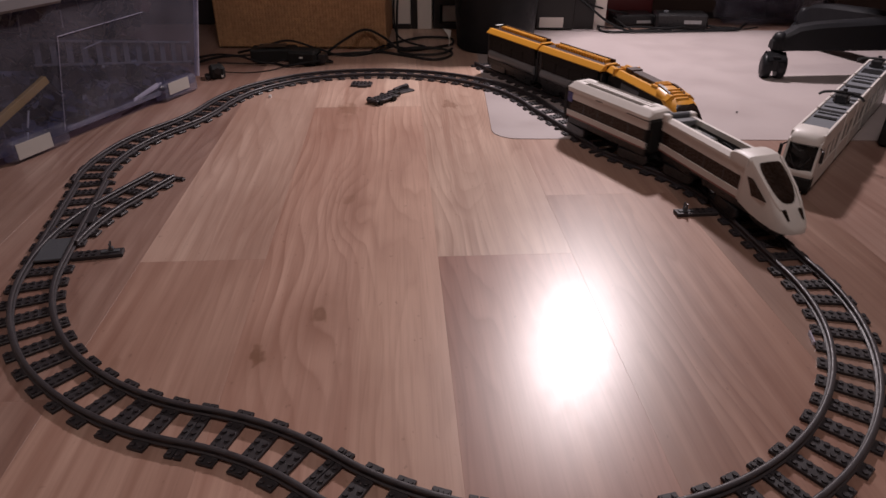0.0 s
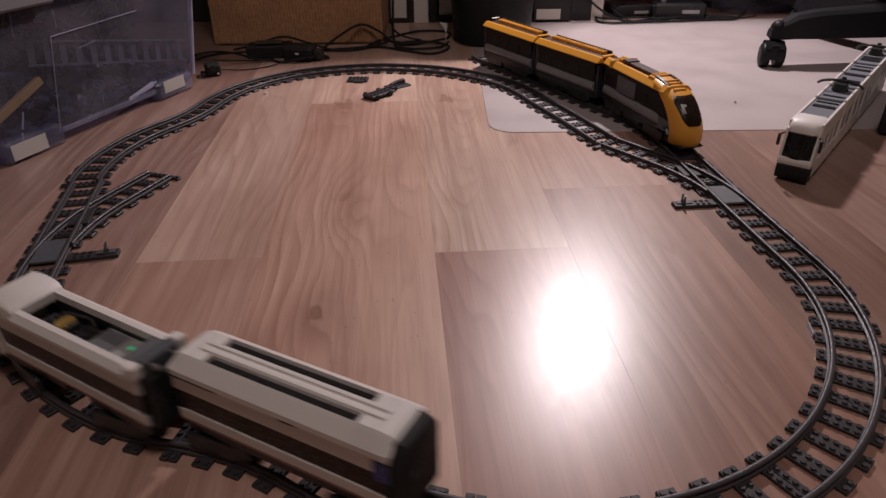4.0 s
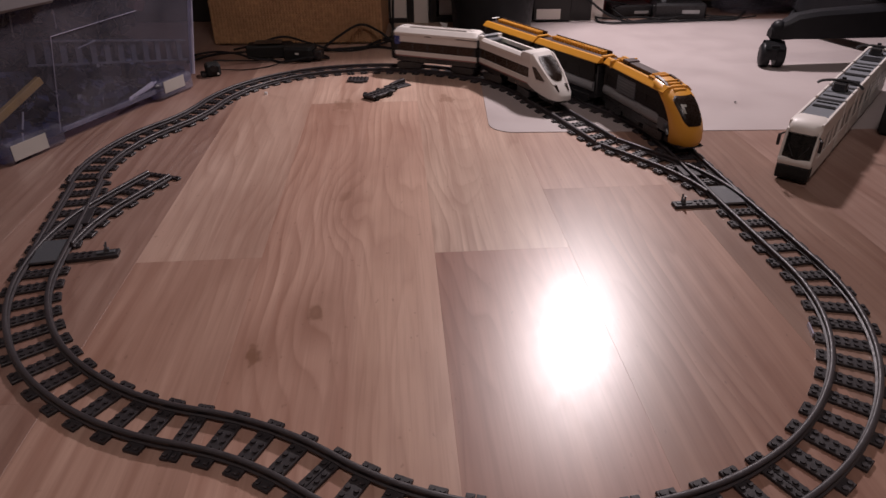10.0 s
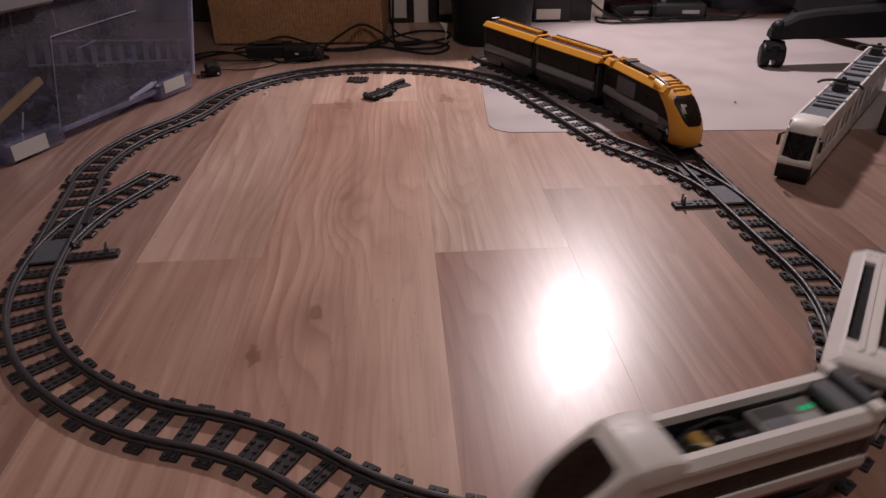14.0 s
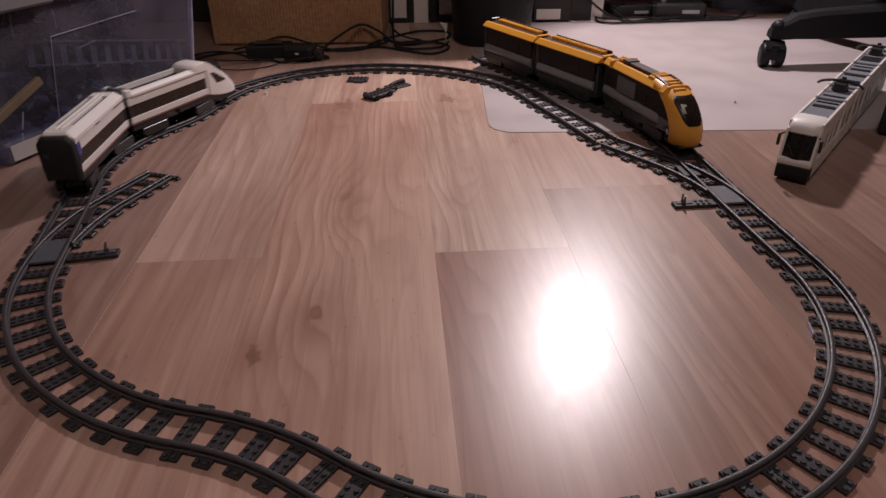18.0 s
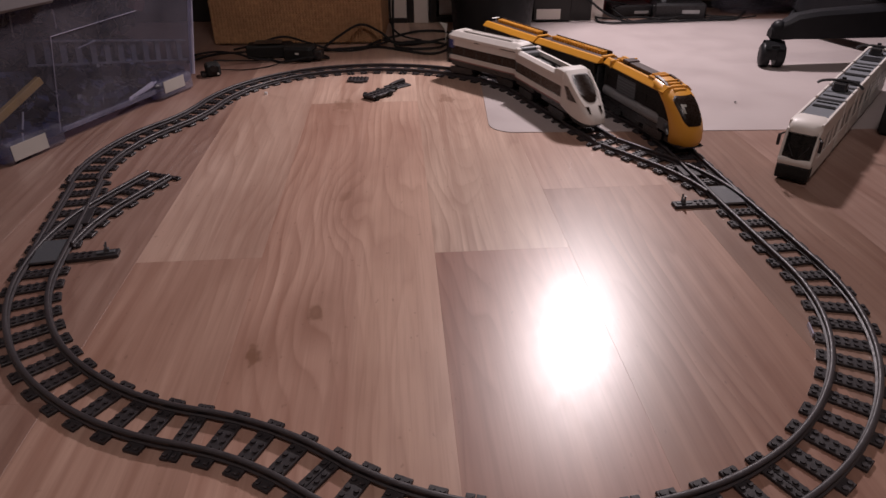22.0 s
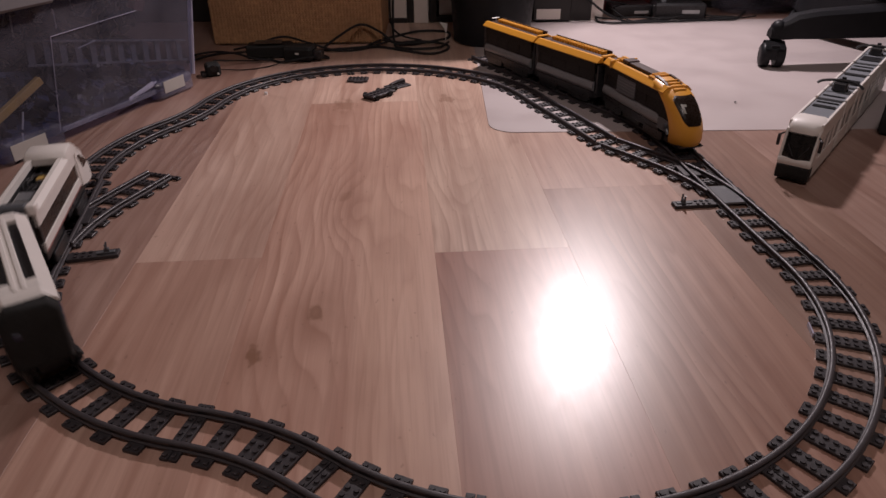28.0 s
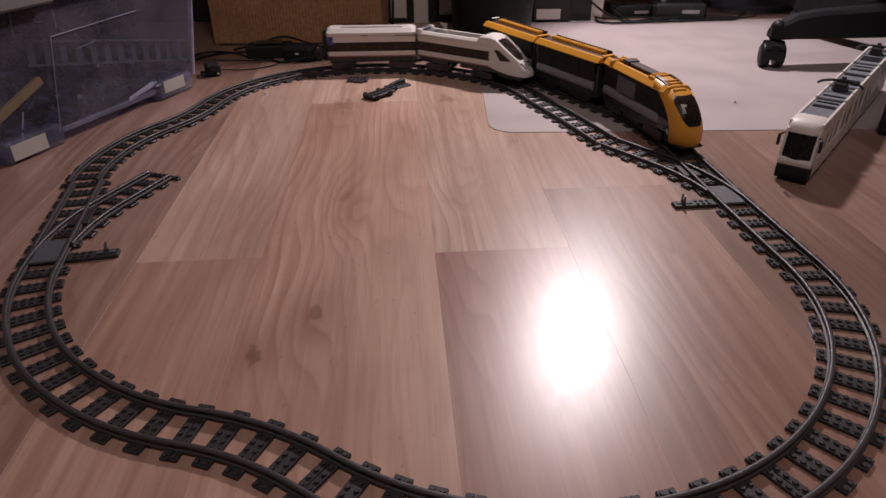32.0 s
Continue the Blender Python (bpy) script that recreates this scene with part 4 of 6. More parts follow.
def front_glass(F, z0, z1, half_y, between=None):
    """A curved pane on the front shell, slightly proud, with rounded corners."""
    rings = []
    for k in range(9):
        u = k / 8
        z = z0 + (z1 - z0) * u
        tip, back, half = front_line(z)
        turn = tip - 0.032
        edge = half_y * (1 - 0.30 * (2 * abs(u - 0.5)) ** 5) * (0.72 + 0.28 * u)
        ya, yb = between or (-edge, edge)
        ring = []
        for i in range(13):
            y = ya + (yb - ya) * i / 12
            c = min(1.0, abs(y) / half) ** (1 / 0.82)
            ring.append((F + turn + (tip - turn) * math.sqrt(max(0, 1 - c * c)) ** 0.9 + (0.0014 if between else 0.0008), y, z + 0.0004))
        rings.append(ring)
    bm = loft(rings, caps=False, closed=False)
    bmesh.ops.solidify(bm, geom=bm.faces[:], thickness=0.0008)
    return bm


def prism_side(x0, x1, s, section):
    """A long side part of the outline (distance from the middle, z), on the left for s = 1."""
    pts = [(s * y, z) for y, z in section]
    return loft([[(x, y, z) for y, z in pts] for x in (x0, x1)])


def on_siding(s):
    """A point s metres from the points' toe along the siding."""
    pts = [SWITCH_R[:2], placed(SWITCH_R, (0.256, 0))]
    for x, y, h, kind in SIDING:
        for i in range(4):
            x, y, h = advance(x, y, h, kind, 1)
            pts.append((x, y))
    pts.append((x + 0.3 * math.cos(h), y + 0.3 * math.sin(h)))
    reach = np.concatenate([[0], np.cumsum(np.hypot(*np.diff(np.array(pts), axis=0).T))])
    return np.array([np.interp(s, reach, [p[0] for p in pts]), np.interp(s, reach, [p[1] for p in pts])])


def build_yellow_train():
    at = YELLOW_NOSE
    for length, nose, words in ((0.252, True, "yellow and grey toy brick train front car on a siding"),
                                (0.186, False, "grey toy brick train car with ribbed yellow roof"),
                                (0.186, False, "rear grey toy brick train car with yellow roof")):
        mid = at + length / 2
        f, r = on_siding(mid - length / 2 + 0.05), on_siding(mid + length / 2 - 0.05)
        d = f - r
        c = (f + r) / 2
        car = yellow_car(length, nose, words, words.startswith("rear"))
        car.matrix_basis = pose(c[0], c[1], 0, 0, 0, math.degrees(math.atan2(d[1], d[0]))) @ Matrix.Diagonal((1, 1, 1.07, 1))
        at += length + 0.008


YELLOW_NOSE = 0.192


def build_tram():
    """A long white articulated tram of toy bricks standing on the floor."""
    top = thing("tram", "white articulated toy brick tram with grey roof panels", "toy tram")
    W = 0.0228
    secs = [(-0.005, -0.150), (-0.160, -0.235), (-0.245, -0.330), (-0.340, -0.415), (-0.425, -0.565)]
    for i, (a, b) in enumerate(secs):
        body = part("section", block(b, a - (0.012 if i == 0 else 0), -W + 0.0045, W - 0.0045, 0.010, 0.040, 0.0005), M_DARKGREY, top)
        a2 = a - (0.014 if i == 0 else 0)
        for s in (1, -1):
            ya, yb = sorted((s * W, s * (W - 0.004)))
            part("skirt", block(b, a2, ya, yb, 0.008, 0.034, 0.0005), M_WHITE, body)
            part("side_window", block(b + 0.003, a2 - 0.003, *sorted((s * (W - 0.001), s * (W - 0.004))), 0.034, 0.062, 0.0003), M_TRAMGLASS, body, "grey tram window in shade")
            n = max(2, int((a2 - b) / 0.030))
            for k in range(n + 1):
                x = b + 0.003 + k * (a2 - b - 0.006) / n
                part("window_post", prism([(x - 0.004, 0.034), (x + 0.003, 0.034), (x + 0.006 * (k % 2), 0.062), (x - 0.003, 0.062)], ya, yb), M_WHITE, body)
            part("cornice", block(b, a2, ya, yb, 0.062, 0.0865, 0.0008), M_WHITE, body)
        roof = part("roof_panel", block(b + 0.002, a2 - (0.030 if i == 0 else 0.002), -W + 0.004, W - 0.004, 0.078, 0.0845, 0.0006), M_GREY, body, "grey roof panel")
        for x, w in ((-0.112, 0.010), (-0.135, 0.004), (-0.158, 0.010), (-0.176, 0.004), (-0.262, 0.006), (-0.282, 0.010), (-0.326, 0.010), (-0.368, 0.010), (-0.393, 0.004), (-0.462, 0.034), (-0.540, 0.008)):
            if b < x < a2:
                part("roof_slot", block(max(b, x - w / 2), min(a2, x + w / 2), -W + 0.0075, W - 0.0065, 0.0845, 0.0862, 0.0004), M_BLACK, roof, "dark slot across the roof")
        if i < 4:
            part("bellows", block(b - 0.0125, b, -W + 0.003, W - 0.003, 0.012, 0.084, 0.001), M_BLACK, top, "black bellows")
    # front cab
    cab = loft([[(x, -w, z0), (x, w, z0), (x, w, z1 - 0.006), (x, w - 0.002, z1 - 0.002), (x, w - 0.007, z1), (x, -w + 0.007, z1), (x, -w + 0.002, z1 - 0.002), (x, -w, z1 - 0.006)] for x, w, z0, z1 in
                ((-0.056, W, 0.076, 0.0872), (-0.034, W, 0.075, 0.0890), (-0.022, W - 0.0004, 0.073, 0.0882), (-0.014, W - 0.0022, 0.0725, 0.0850), (-0.0095, W - 0.0050, 0.0720, 0.0805), (-0.0075, W - 0.0085, 0.0725, 0.0770))])
    part("cab_roof", cab, M_WHITE, top, "rounded white cab roof", True)
    tail = loft([[(x, -w, z0), (x, w, z0), (x, w, z1 - 0.006), (x, w - 0.002, z1 - 0.002), (x, w - 0.007, z1), (x, -w + 0.007, z1), (x, -w + 0.002, z1 - 0.002), (x, -w, z1 - 0.006)] for x, w, z0, z1 in
                 ((-0.584, W - 0.007, 0.010, 0.0780), (-0.581, W - 0.0035, 0.010, 0.0830), (-0.574, W - 0.001, 0.010, 0.0868), (-0.5655, W, 0.010, 0.0876), (-0.5500, W, 0.0846, 0.0876))])
    part("tail_shell", tail, M_WHITE, top, "rounded white tail end", True)
    rows = []
    for x, z in ((-0.0105, 0.0745), (-0.0075, 0.066), (-0.0045, 0.055), (-0.0018, 0.043), (-0.0004, 0.034)):
        rows.append([(x - 0.0055 * abs(k / 5 - 1) ** 2.2, (W - 0.0024) * (k / 5 - 1), z) for k in range(11)])
    ws = loft(rows, caps=False, closed=False)
    bmesh.ops.solidify(ws, geom=ws.faces[:], thickness=0.002)
    part("windscreen", ws, M_GLOSS, top, "large glossy dark windscreen", True)
    part("cab_block", prism([(-0.030, 0.010), (-0.005, 0.010), (-0.005, 0.036), (-0.013, 0.072), (-0.030, 0.072)], -W + 0.006, W - 0.006), M_BLACK, top)
    for s in (1, -1):
        part("cab_pillar", prism([(-0.022, 0.034), (-0.001, 0.034), (-0.006, 0.055), (-0.012, 0.076), (-0.022, 0.078)], *sorted((s * W, s * (W - 0.0035))), bevel=0.0006), M_WHITE, top)
        part("wiper", rod(bmesh.new(), (-0.0005, s * 0.004, 0.040), (-0.004, s * 0.014, 0.056), 0.0008, 5), M_BLACK, top)
    part("front_band", prism([(-0.020, 0.026), (0.000, 0.026), (0.001, 0.032), (-0.001, 0.0365), (-0.020, 0.0365)], -W, W, bevel=0.001), M_WHITE, top)
    part("bumper", prism([(-0.020, 0.004), (-0.002, 0.004), (0.001, 0.012), (0.001, 0.026), (-0.020, 0.026)], -W + 0.0006, W - 0.0006, bevel=0.0015), M_RUBBER, top, "black front bumper")
    for s in (1, -1):
        mir = rod(bmesh.new(), (-0.010, s * W, 0.070), (-0.002, s * (W + 0.0045), 0.068), 0.0012, 6)
        block(-0.004, 0.000, s * (W + 0.0048) - 0.0022, s * (W + 0.0048) + 0.0022, 0.052, 0.069, 0.0008, mir)
        part("mirror", mir, M_BLACK, top)
    for x in (-0.215, -0.505):
        panto = rod(bmesh.new(), (x, -0.012, 0.0865), (x, 0.012, 0.0865), 0.0025, 6)
        block(x - 0.014, x + 0.010, -0.010, 0.010, 0.0845, 0.0990, 0.0020, panto)
        rod(panto, (x - 0.012, 0.0, 0.0990), (x - 0.012, 0.0, 0.1040), 0.0035, 8)
        p = part("pantograph", panto, M_BLACK, top, "black folded pantograph")
        part("arm", rod(rod(bmesh.new(), (x, 0.0, 0.0885), (x - 0.020, 0.0, 0.094), 0.0018, 6), (x - 0.020, 0, 0.094), (x + 0.004, 0.0, 0.099), 0.0016, 6), M_BLACK, p)
        part("bow", tube([(x + 0.010, -0.033, 0.0950), (x + 0.006, -0.027, 0.0985), (x + 0.001, -0.014, 0.1005), (x, 0.0, 0.1010), (x + 0.001, 0.014, 0.1005), (x + 0.006, 0.027, 0.0985), (x + 0.010, 0.033, 0.0950)], 0.0022, 6), M_BLACK, p, smooth=True)
    for x in (-0.045, -0.200, -0.380, -0.520):
        w = block(x - 0.018, x + 0.018, -0.020, 0.020, 0.0, 0.010, 0.001)
        part("wheel_block", w, M_BLACK, top)
    top.matrix_basis = pose(0.5044, 0.8967, 0, 0, 0, 230.7)
    return top


# ---- things on the floor near the loop ----
def build_loose_bits():
    a = thing("loose_sleeper", "short dark grey track end piece by the loop", "toy brick")
    part("plate", studs(block(-0.022, 0.022, -0.010, 0.010, 0.0002, 0.0034, 0.0005), [(-0.016 + 0.008 * k, y) for k in range(5) for y in (-0.004, 0.004)], 0.0033), M_TRACK, a)
    part("tab", block(-0.006, 0.014, -0.014, -0.010, 0.0002, 0.0030, 0.0004), M_TRACK, a)
    a.matrix_basis = pose(-0.180, 1.444, 0, 0, 0, -2) @ Matrix.Diagonal((1.0, 1.35, 1.5, 1))
    b = thing("wheel_set", "loose black toy wheel set and plate", "toy brick")
    part("plate", studs(block(-0.030, 0.022, -0.0115, 0.0115, 0.004, 0.0085, 0.0006), [(-0.026 + 0.008 * k, y) for k in range(6) for y in (-0.004, 0.004)], 0.0084), M_TRACK, b)
    for x in (-0.022, 0.008):
        for s in (1, -1):
            part("wheel", rod(bmesh.new(), (x, s * 0.0115, 0.0050), (x, s * 0.0145, 0.0050), 0.0050, 12), M_RUBBER, b, smooth=True)
        part("axle", rod(bmesh.new(), (x, -0.0115, 0.0058), (x, 0.0115, 0.0058), 0.0016, 6), M_TRACK, b)
    part("coupler", block(0.022, 0.036, -0.004, 0.004, 0.002, 0.010, 0.0008), M_RUBBER, b)
    b.matrix_basis = pose(-0.122, 1.334, 0, 0, 0, 50) @ Matrix.Diagonal((1.22, 1.30, 1.10, 1))
    c = thing("track_link", "short dark grey loose track link", "toy brick")
    part("plate", studs(block(-0.020, 0.020, -0.013, 0.013, 0.0002, 0.0034, 0.0005), [(-0.012 + 0.008 * k, 0.0) for k in range(4)], 0.0033), M_TRACK, c)
    part("ridge", prism([(-0.012, 0.0034), (0.020, 0.0034), (0.018, 0.012), (0.006, 0.010), (-0.010, 0.007)], 0.003, 0.010, bevel=0.0008), M_RAIL, c)
    c.matrix_basis = pose(-0.092, 1.398, 0, 0, 0, 40) @ Matrix.Diagonal((1.25, 1.15, 1.0, 1))
    d = thing("clear_stud", "tiny clear round toy piece on the floor", "toy brick")
    # near-white base colour puts the clear piece's sparkle into the bead
    part("bead", studs(bmesh.new(), [(0, 0)], 0.0, 0.0034, 0.005, 10), plastic("white_bead_glint", (0.75, 0.74, 0.74), 0.08, 0.1, 50, 0.0, 0.5), d)
    d.matrix_basis = pose(-0.358, 1.352, 0)
    e = thing("crumb", "tiny dark crumb on the mat", "crumb")
    part("grain", block(-0.002, 0.002, -0.0015, 0.0015, 0.0, 0.002, 0.0005), M_BLACK, e)
    e.matrix_basis = pose(0.566, 1.263, 0.0022, 0, 0, 20)
    f = thing("clear_sliver", "small clear plastic sliver beside the track", "toy brick")
    part("blade", block(-0.0009, 0.0009, -0.010, 0.010, 0, 0.005, 0.0004), clear_plastic("clear_sliver_plastic", (0.9, 0.9, 0.9), 0.9, 0.2), f)
    f.matrix_basis = pose(0.3665, 0.541, 0, 0, 0, -12)


def build_mat():
    """A thin milky chair mat with rounded corners, lying under track and chair."""
    x0, x1, y0, y1, r = 0.084, 1.45, 1.115, 2.04, 0.045
    pts = []
    for cx, cy, a0 in ((x1 - r, y0 + r, -90), (x1 - r, y1 - r, 0), (x0 + r, y1 - r, 90), (x0 + r, y0 + r, 180)):
        for k in range(9):
            a = radians(a0 + k * 11.25)
            pts.append((cx + r * math.cos(a), cy + r * math.sin(a)))
    bm = loft([[(x, y, z) for x, y in pts] for z in (0.0002, 0.0011)])
    mat = new("chair_mat", mesh_of("chair_mat", bm, M_MAT))
    tagged(mat, "thin milky white plastic chair mat on the floor", "chair mat")


def rounded_ring(hx, hy, r, z, n=6):
    out = []
    for cx, cy, a0 in ((hx - r, -hy + r, -90), (hx - r, hy - r, 0), (-hx + r, hy - r, 90), (-hx + r, -hy + r, 180)):
        for k in range(n + 1):
            a = radians(a0 + k * 90 / n)
            out.append((cx + r * math.cos(a), cy + r * math.sin(a), z))
    return out


def box_ring(hx, hy, r, z):
    """A ring of the storage box, which is 2 cm longer towards its far end."""
    return [(x + 0.011, y, z) for x, y, z in rounded_ring(hx + 0.011, hy, r, z)]


def build_storage_box():
    """A big clear storage box full of toy bricks and track; its long side faces the loop."""
    top = thing("storage_box", "clear plastic storage box filled with toy bricks", "storage box")
    hx, hy, H = BOX_HALF[0], BOX_HALF[1], 0.232
    shell = loft([box_ring(hx - 0.006, hy - 0.006, 0.035, 0.0155), box_ring(hx, hy, 0.038, 0.026), box_ring(hx + 0.044, hy + 0.012, 0.045, H)], caps=False)
    part("shell", shell, M_BOX, top, smooth=True)
    part("bottom", loft([box_ring(hx - 0.006, hy - 0.006, 0.033, 0.0145), box_ring(hx - 0.006, hy - 0.006, 0.033, 0.0170)]), M_BOX, top)
    part("rim", loft([box_ring(hx + 0.042, hy + 0.010, 0.045, H - 0.004), box_ring(hx + 0.056, hy + 0.024, 0.05, H - 0.004), box_ring(hx + 0.056, hy + 0.024, 0.05, H + 0.008), box_ring(hx + 0.042, hy + 0.010, 0.045, H + 0.008)]), M_BOXRIB, top)
    part("lid", loft([box_ring(hx + 0.055, hy + 0.023, 0.05, H + 0.009), box_ring(hx + 0.055, hy + 0.023, 0.05, H + 0.016)]), M_BOXRIB, top)
    part("clip", block(-0.24, -0.005, -hy - 0.032, -hy - 0.014, H - 0.008, H + 0.014, 0.004), M_CLIP, top, "grey closing clip")
    lean = 0.012 / (H - 0.022)

    def on_side(x, z):
        return (x, -hy - 0.0014 - lean * max(0, z - 0.022), z)
    line = bmesh.new()
    for a, b in (((-0.040, 0.022), (-0.014, 0.172)), ((-0.014, 0.172), (0.180, 0.178))):
        rod(line, on_side(*a), on_side(*b), 0.0008, 6)
    # milky rod along the corner; its pale tone includes the edge highlight
    edge = rod(bmesh.new(), (hx + 0.010, -hy + 0.010, 0.024), (hx + 0.046, -hy + 0.000, H), 0.005, 8)
    # the lip's milky tone stands in for a reflection along the bottom
    lip = [(-hy - k, z) for k, z in ((0.0, 0.0165), (0.0016, 0.0180), (0.0016, 0.0245), (0.0, 0.0260))]
    part("bottom_lip", loft([[(x, y, z) for y, z in lip] for x in (-0.034, 0.194)]), M_BOXFOOT, top, "bottom lip, its reflection put into a milky tone")
    part("corner_edge", edge, M_BOXRIB, top, "milky box corner with its highlight in the colour", True)
    part("moulded_line", line, M_BOXRIB, top, "raised milky line", True)
    for x0, x1 in ((-0.150, -0.036), (0.196, 0.300)):
        foot = prism([(x0, 0.0), (x1, 0.0), (x1 + 0.002, 0.010), (x1, 0.036), (x0, 0.036)], -hy - 0.0055, -hy + 0.02, bevel=0.005)
        part("foot", foot, M_BOXFOOT, top, "milky moulded foot")
    for x in (-0.24, 0.24):
        part("rear_foot", block(x - 0.05, x + 0.05, hy - 0.03, hy - 0.006, 0.0, 0.010, 0.003), M_BOXRIB, top)
    for x0, x1, z0, z1 in ((-0.140, -0.074, 0.006, 0.031), (0.212, 0.272, 0.013, 0.036)):
        part("label", block(x0, x1, -hy - 0.0068, -hy - 0.0058, z0, z1), M_LABEL, top, "blank white paper label")
    top.matrix_basis = BOX_POSE
    # bricks and track inside, each a thing of its own under the box's pose
    rnd = random.Random(4)

    def inside(name, label, cat, m):
        t = thing(name, label, cat, "bricks in the storage box")
        t.matrix_basis = BOX_POSE @ m
        return t
    bar = inside("long_beam", "long yellow tan toy beam in the box", "toy brick", pose(-0.080, -hy + 0.030, 0.080, 0, -21.5, 0))
    part("beam", block(-0.12, 0.060, -0.005, 0.005, -0.0065, 0.0065, 0.001), M_TAN, bar)
    for k in range(3):
        lat = inside("boxed_track", "grey toy track stored upright in the box", "toy track", pose(-0.035 + 0.126 * k, -hy + 0.040, 0.146 - 0.0268 * k, 0, 12, 0) @ pose(0, 0, 0, 84, 0, 0))
        for s in (1, -1):
            part("rail", block(0, 0.126, s * RAIL_Y - 0.002, s * RAIL_Y + 0.002, 0.003, 0.0085, 0.0005), M_BOXED, lat)
        for i in range(4):
            part("sleeper", block(0.008 + 0.032 * i, 0.022 + 0.032 * i, -0.020, 0.020, 0, 0.0030, 0.0005), M_BOXED, lat)
    for k in range(4):
        rodt = inside("rail_stick", "pale thin plastic stick at the box bottom", "toy brick", pose(0.163 + 0.004 * k, -hy + 0.006 + 0.0035 * (k % 3), 0.028 + 0.003 * (k % 2), 0, -8 - 2 * (k % 3), 1 + k))
        part("stick", block(-0.034, 0.036, -0.0014, 0.0016, -0.0019, 0.0019, 0.0003), M_WHITE, rodt)
    for x, z, tilt in ((-0.097, 0.058, 68), (-0.108, 0.026, 76)):
        chip = inside("pale_stick", "short pale plastic stick behind the box wall", "toy brick", pose(x, -hy + 0.004, z, 0, -tilt, 0))
        part("stick", block(-0.014, 0.014, -0.0008, 0.0010, -0.0014, 0.0014, 0.0003), M_GREYW, chip)
    for x, y, z, r in ((0.235, 0.045, 0.168, 12), (0.262, 0.060, 0.190, -20), (0.215, 0.070, 0.192, 40)):
        red = inside("red_brick", "dull red toy brick in the box", "toy brick", pose(x, -hy + y, z, 20, 15, r))
        part("brick_body", studs(block(-0.016, 0.016, -0.008, 0.008, 0, 0.0192, 0.0006), [(-0.008, 0), (0.008, 0)], 0.0192, 0.0048, 0.003, 8), M_RED, red)
    for x, z, tilt, n in ((-0.150, 0.150, 4, 0.030), (-0.060, 0.196, 80, 0.016), (0.020, 0.192, 84, 0.014), (0.070, 0.140, 6, 0.020)):
        chip = inside("pale_stick", "thin pale plastic stick behind the box wall", "toy brick", pose(x, -hy + 0.010, z, 0, -tilt, 0))
        part("stick", block(-n, n, -0.0008, 0.0010, -0.0010, 0.0010, 0.0003), M_GREY, chip)
    bed = bmesh.new()
    loose = random.Random(11)
    for k in range(420):
        i, j = k % 30, k // 30
        made = bmesh.ops.create_cube(bed, size=1.0)["verts"]
        m = pose(-hx + 0.030 + i * 0.0205 + loose.uniform(-0.006, 0.006), -hy + 0.034 + j * 0.026 + loose.uniform(-0.006, 0.006), loose.uniform(0.026, 0.040), loose.uniform(-25, 25), loose.uniform(-25, 25), loose.uniform(0, 180))
        bmesh.ops.transform(bed, matrix=m @ Matrix.Diagonal((loose.choice((0.016, 0.032)), 0.016, 0.0115, 1)), verts=made)
    heap = new("brick_heap", mesh_of("brick_heap", bed, M_BLUE))
    heap.matrix_basis = BOX_POSE
    tagged(heap, "heap of small dark blue toy bricks on the box bottom", "toy bricks", kind="stuff")
    mats = [M_BLUE, M_BLUE, M_TRACK, M_BLACK, M_BLUE, M_BLACK, M_BLUE, M_BLUE, M_BLACK, M_TRACK]
    cache = {}
    for k in range(400):
        low, end = 230 <= k < 310, k >= 310
        nx, ny, nz = rnd.choice([(2, 1, 1), (2, 1, 1), (1, 1, 1), (2, 1, .33)]) if low else rnd.choice([(2, 1, 1), (3, 1, 1), (2, 2, 1), (4, 1, 1), (4, 2, .33), (4, 2, 1), (4, 1, .33), (3, 2, 1)])
        mat = rnd.choice(mats)
        key = (nx, ny, nz, mat.name)
        if key not in cache:
            bm = block(-0.008 * nx, 0.008 * nx, -0.008 * ny, 0.008 * ny, 0, 0.0192 * nz, 0.0006)
            studs(bm, [(-0.008 * nx + 0.008 + 0.016 * i, -0.008 * ny + 0.008 + 0.016 * j) for i in range(nx) for j in range(ny)], 0.0192 * nz, 0.0048, 0.003, 6)
            cache[key] = mesh_of("brick", bm, mat)
        b = new("brick", cache[key])
        layer = (k / 230) % 1.0
        if low:
            x, y, z = rnd.uniform(-0.22, 0.24), rnd.uniform(-hy + 0.048, -hy + 0.085), rnd.uniform(0.024, 0.085)
        elif end:
            x, y, z = rnd.uniform(0.10, hx - 0.02), rnd.uniform(-hy + 0.085, hy - 0.06), rnd.uniform(0.03, 0.20)
        else:
            x, y, z = rnd.uniform(-hx + 0.05, hx - 0.05), rnd.uniform(-hy + 0.105, -hy + 0.21) if k % 3 else rnd.uniform(-hy + 0.1, hy - 0.05), 0.030 + 0.165 * layer ** 1.1
        b.matrix_basis = BOX_POSE @ pose(x, y, z, rnd.uniform(-70, 70), rnd.uniform(-60, 60), rnd.uniform(0, 360))
        tagged(b, {M_BLUE: "dark blue", M_RED: "dark red", M_BLACK: "black", M_TRACK: "charcoal", M_DARKGREY: "dark grey"}[mat] + " toy brick piled in the storage box", "toy brick", "bricks in the storage box")


BOX_HALF = (0.31, 0.20)
BOX_POSE = pose(-0.8171, 1.1938, 0.0, 0, 0, 69.67)


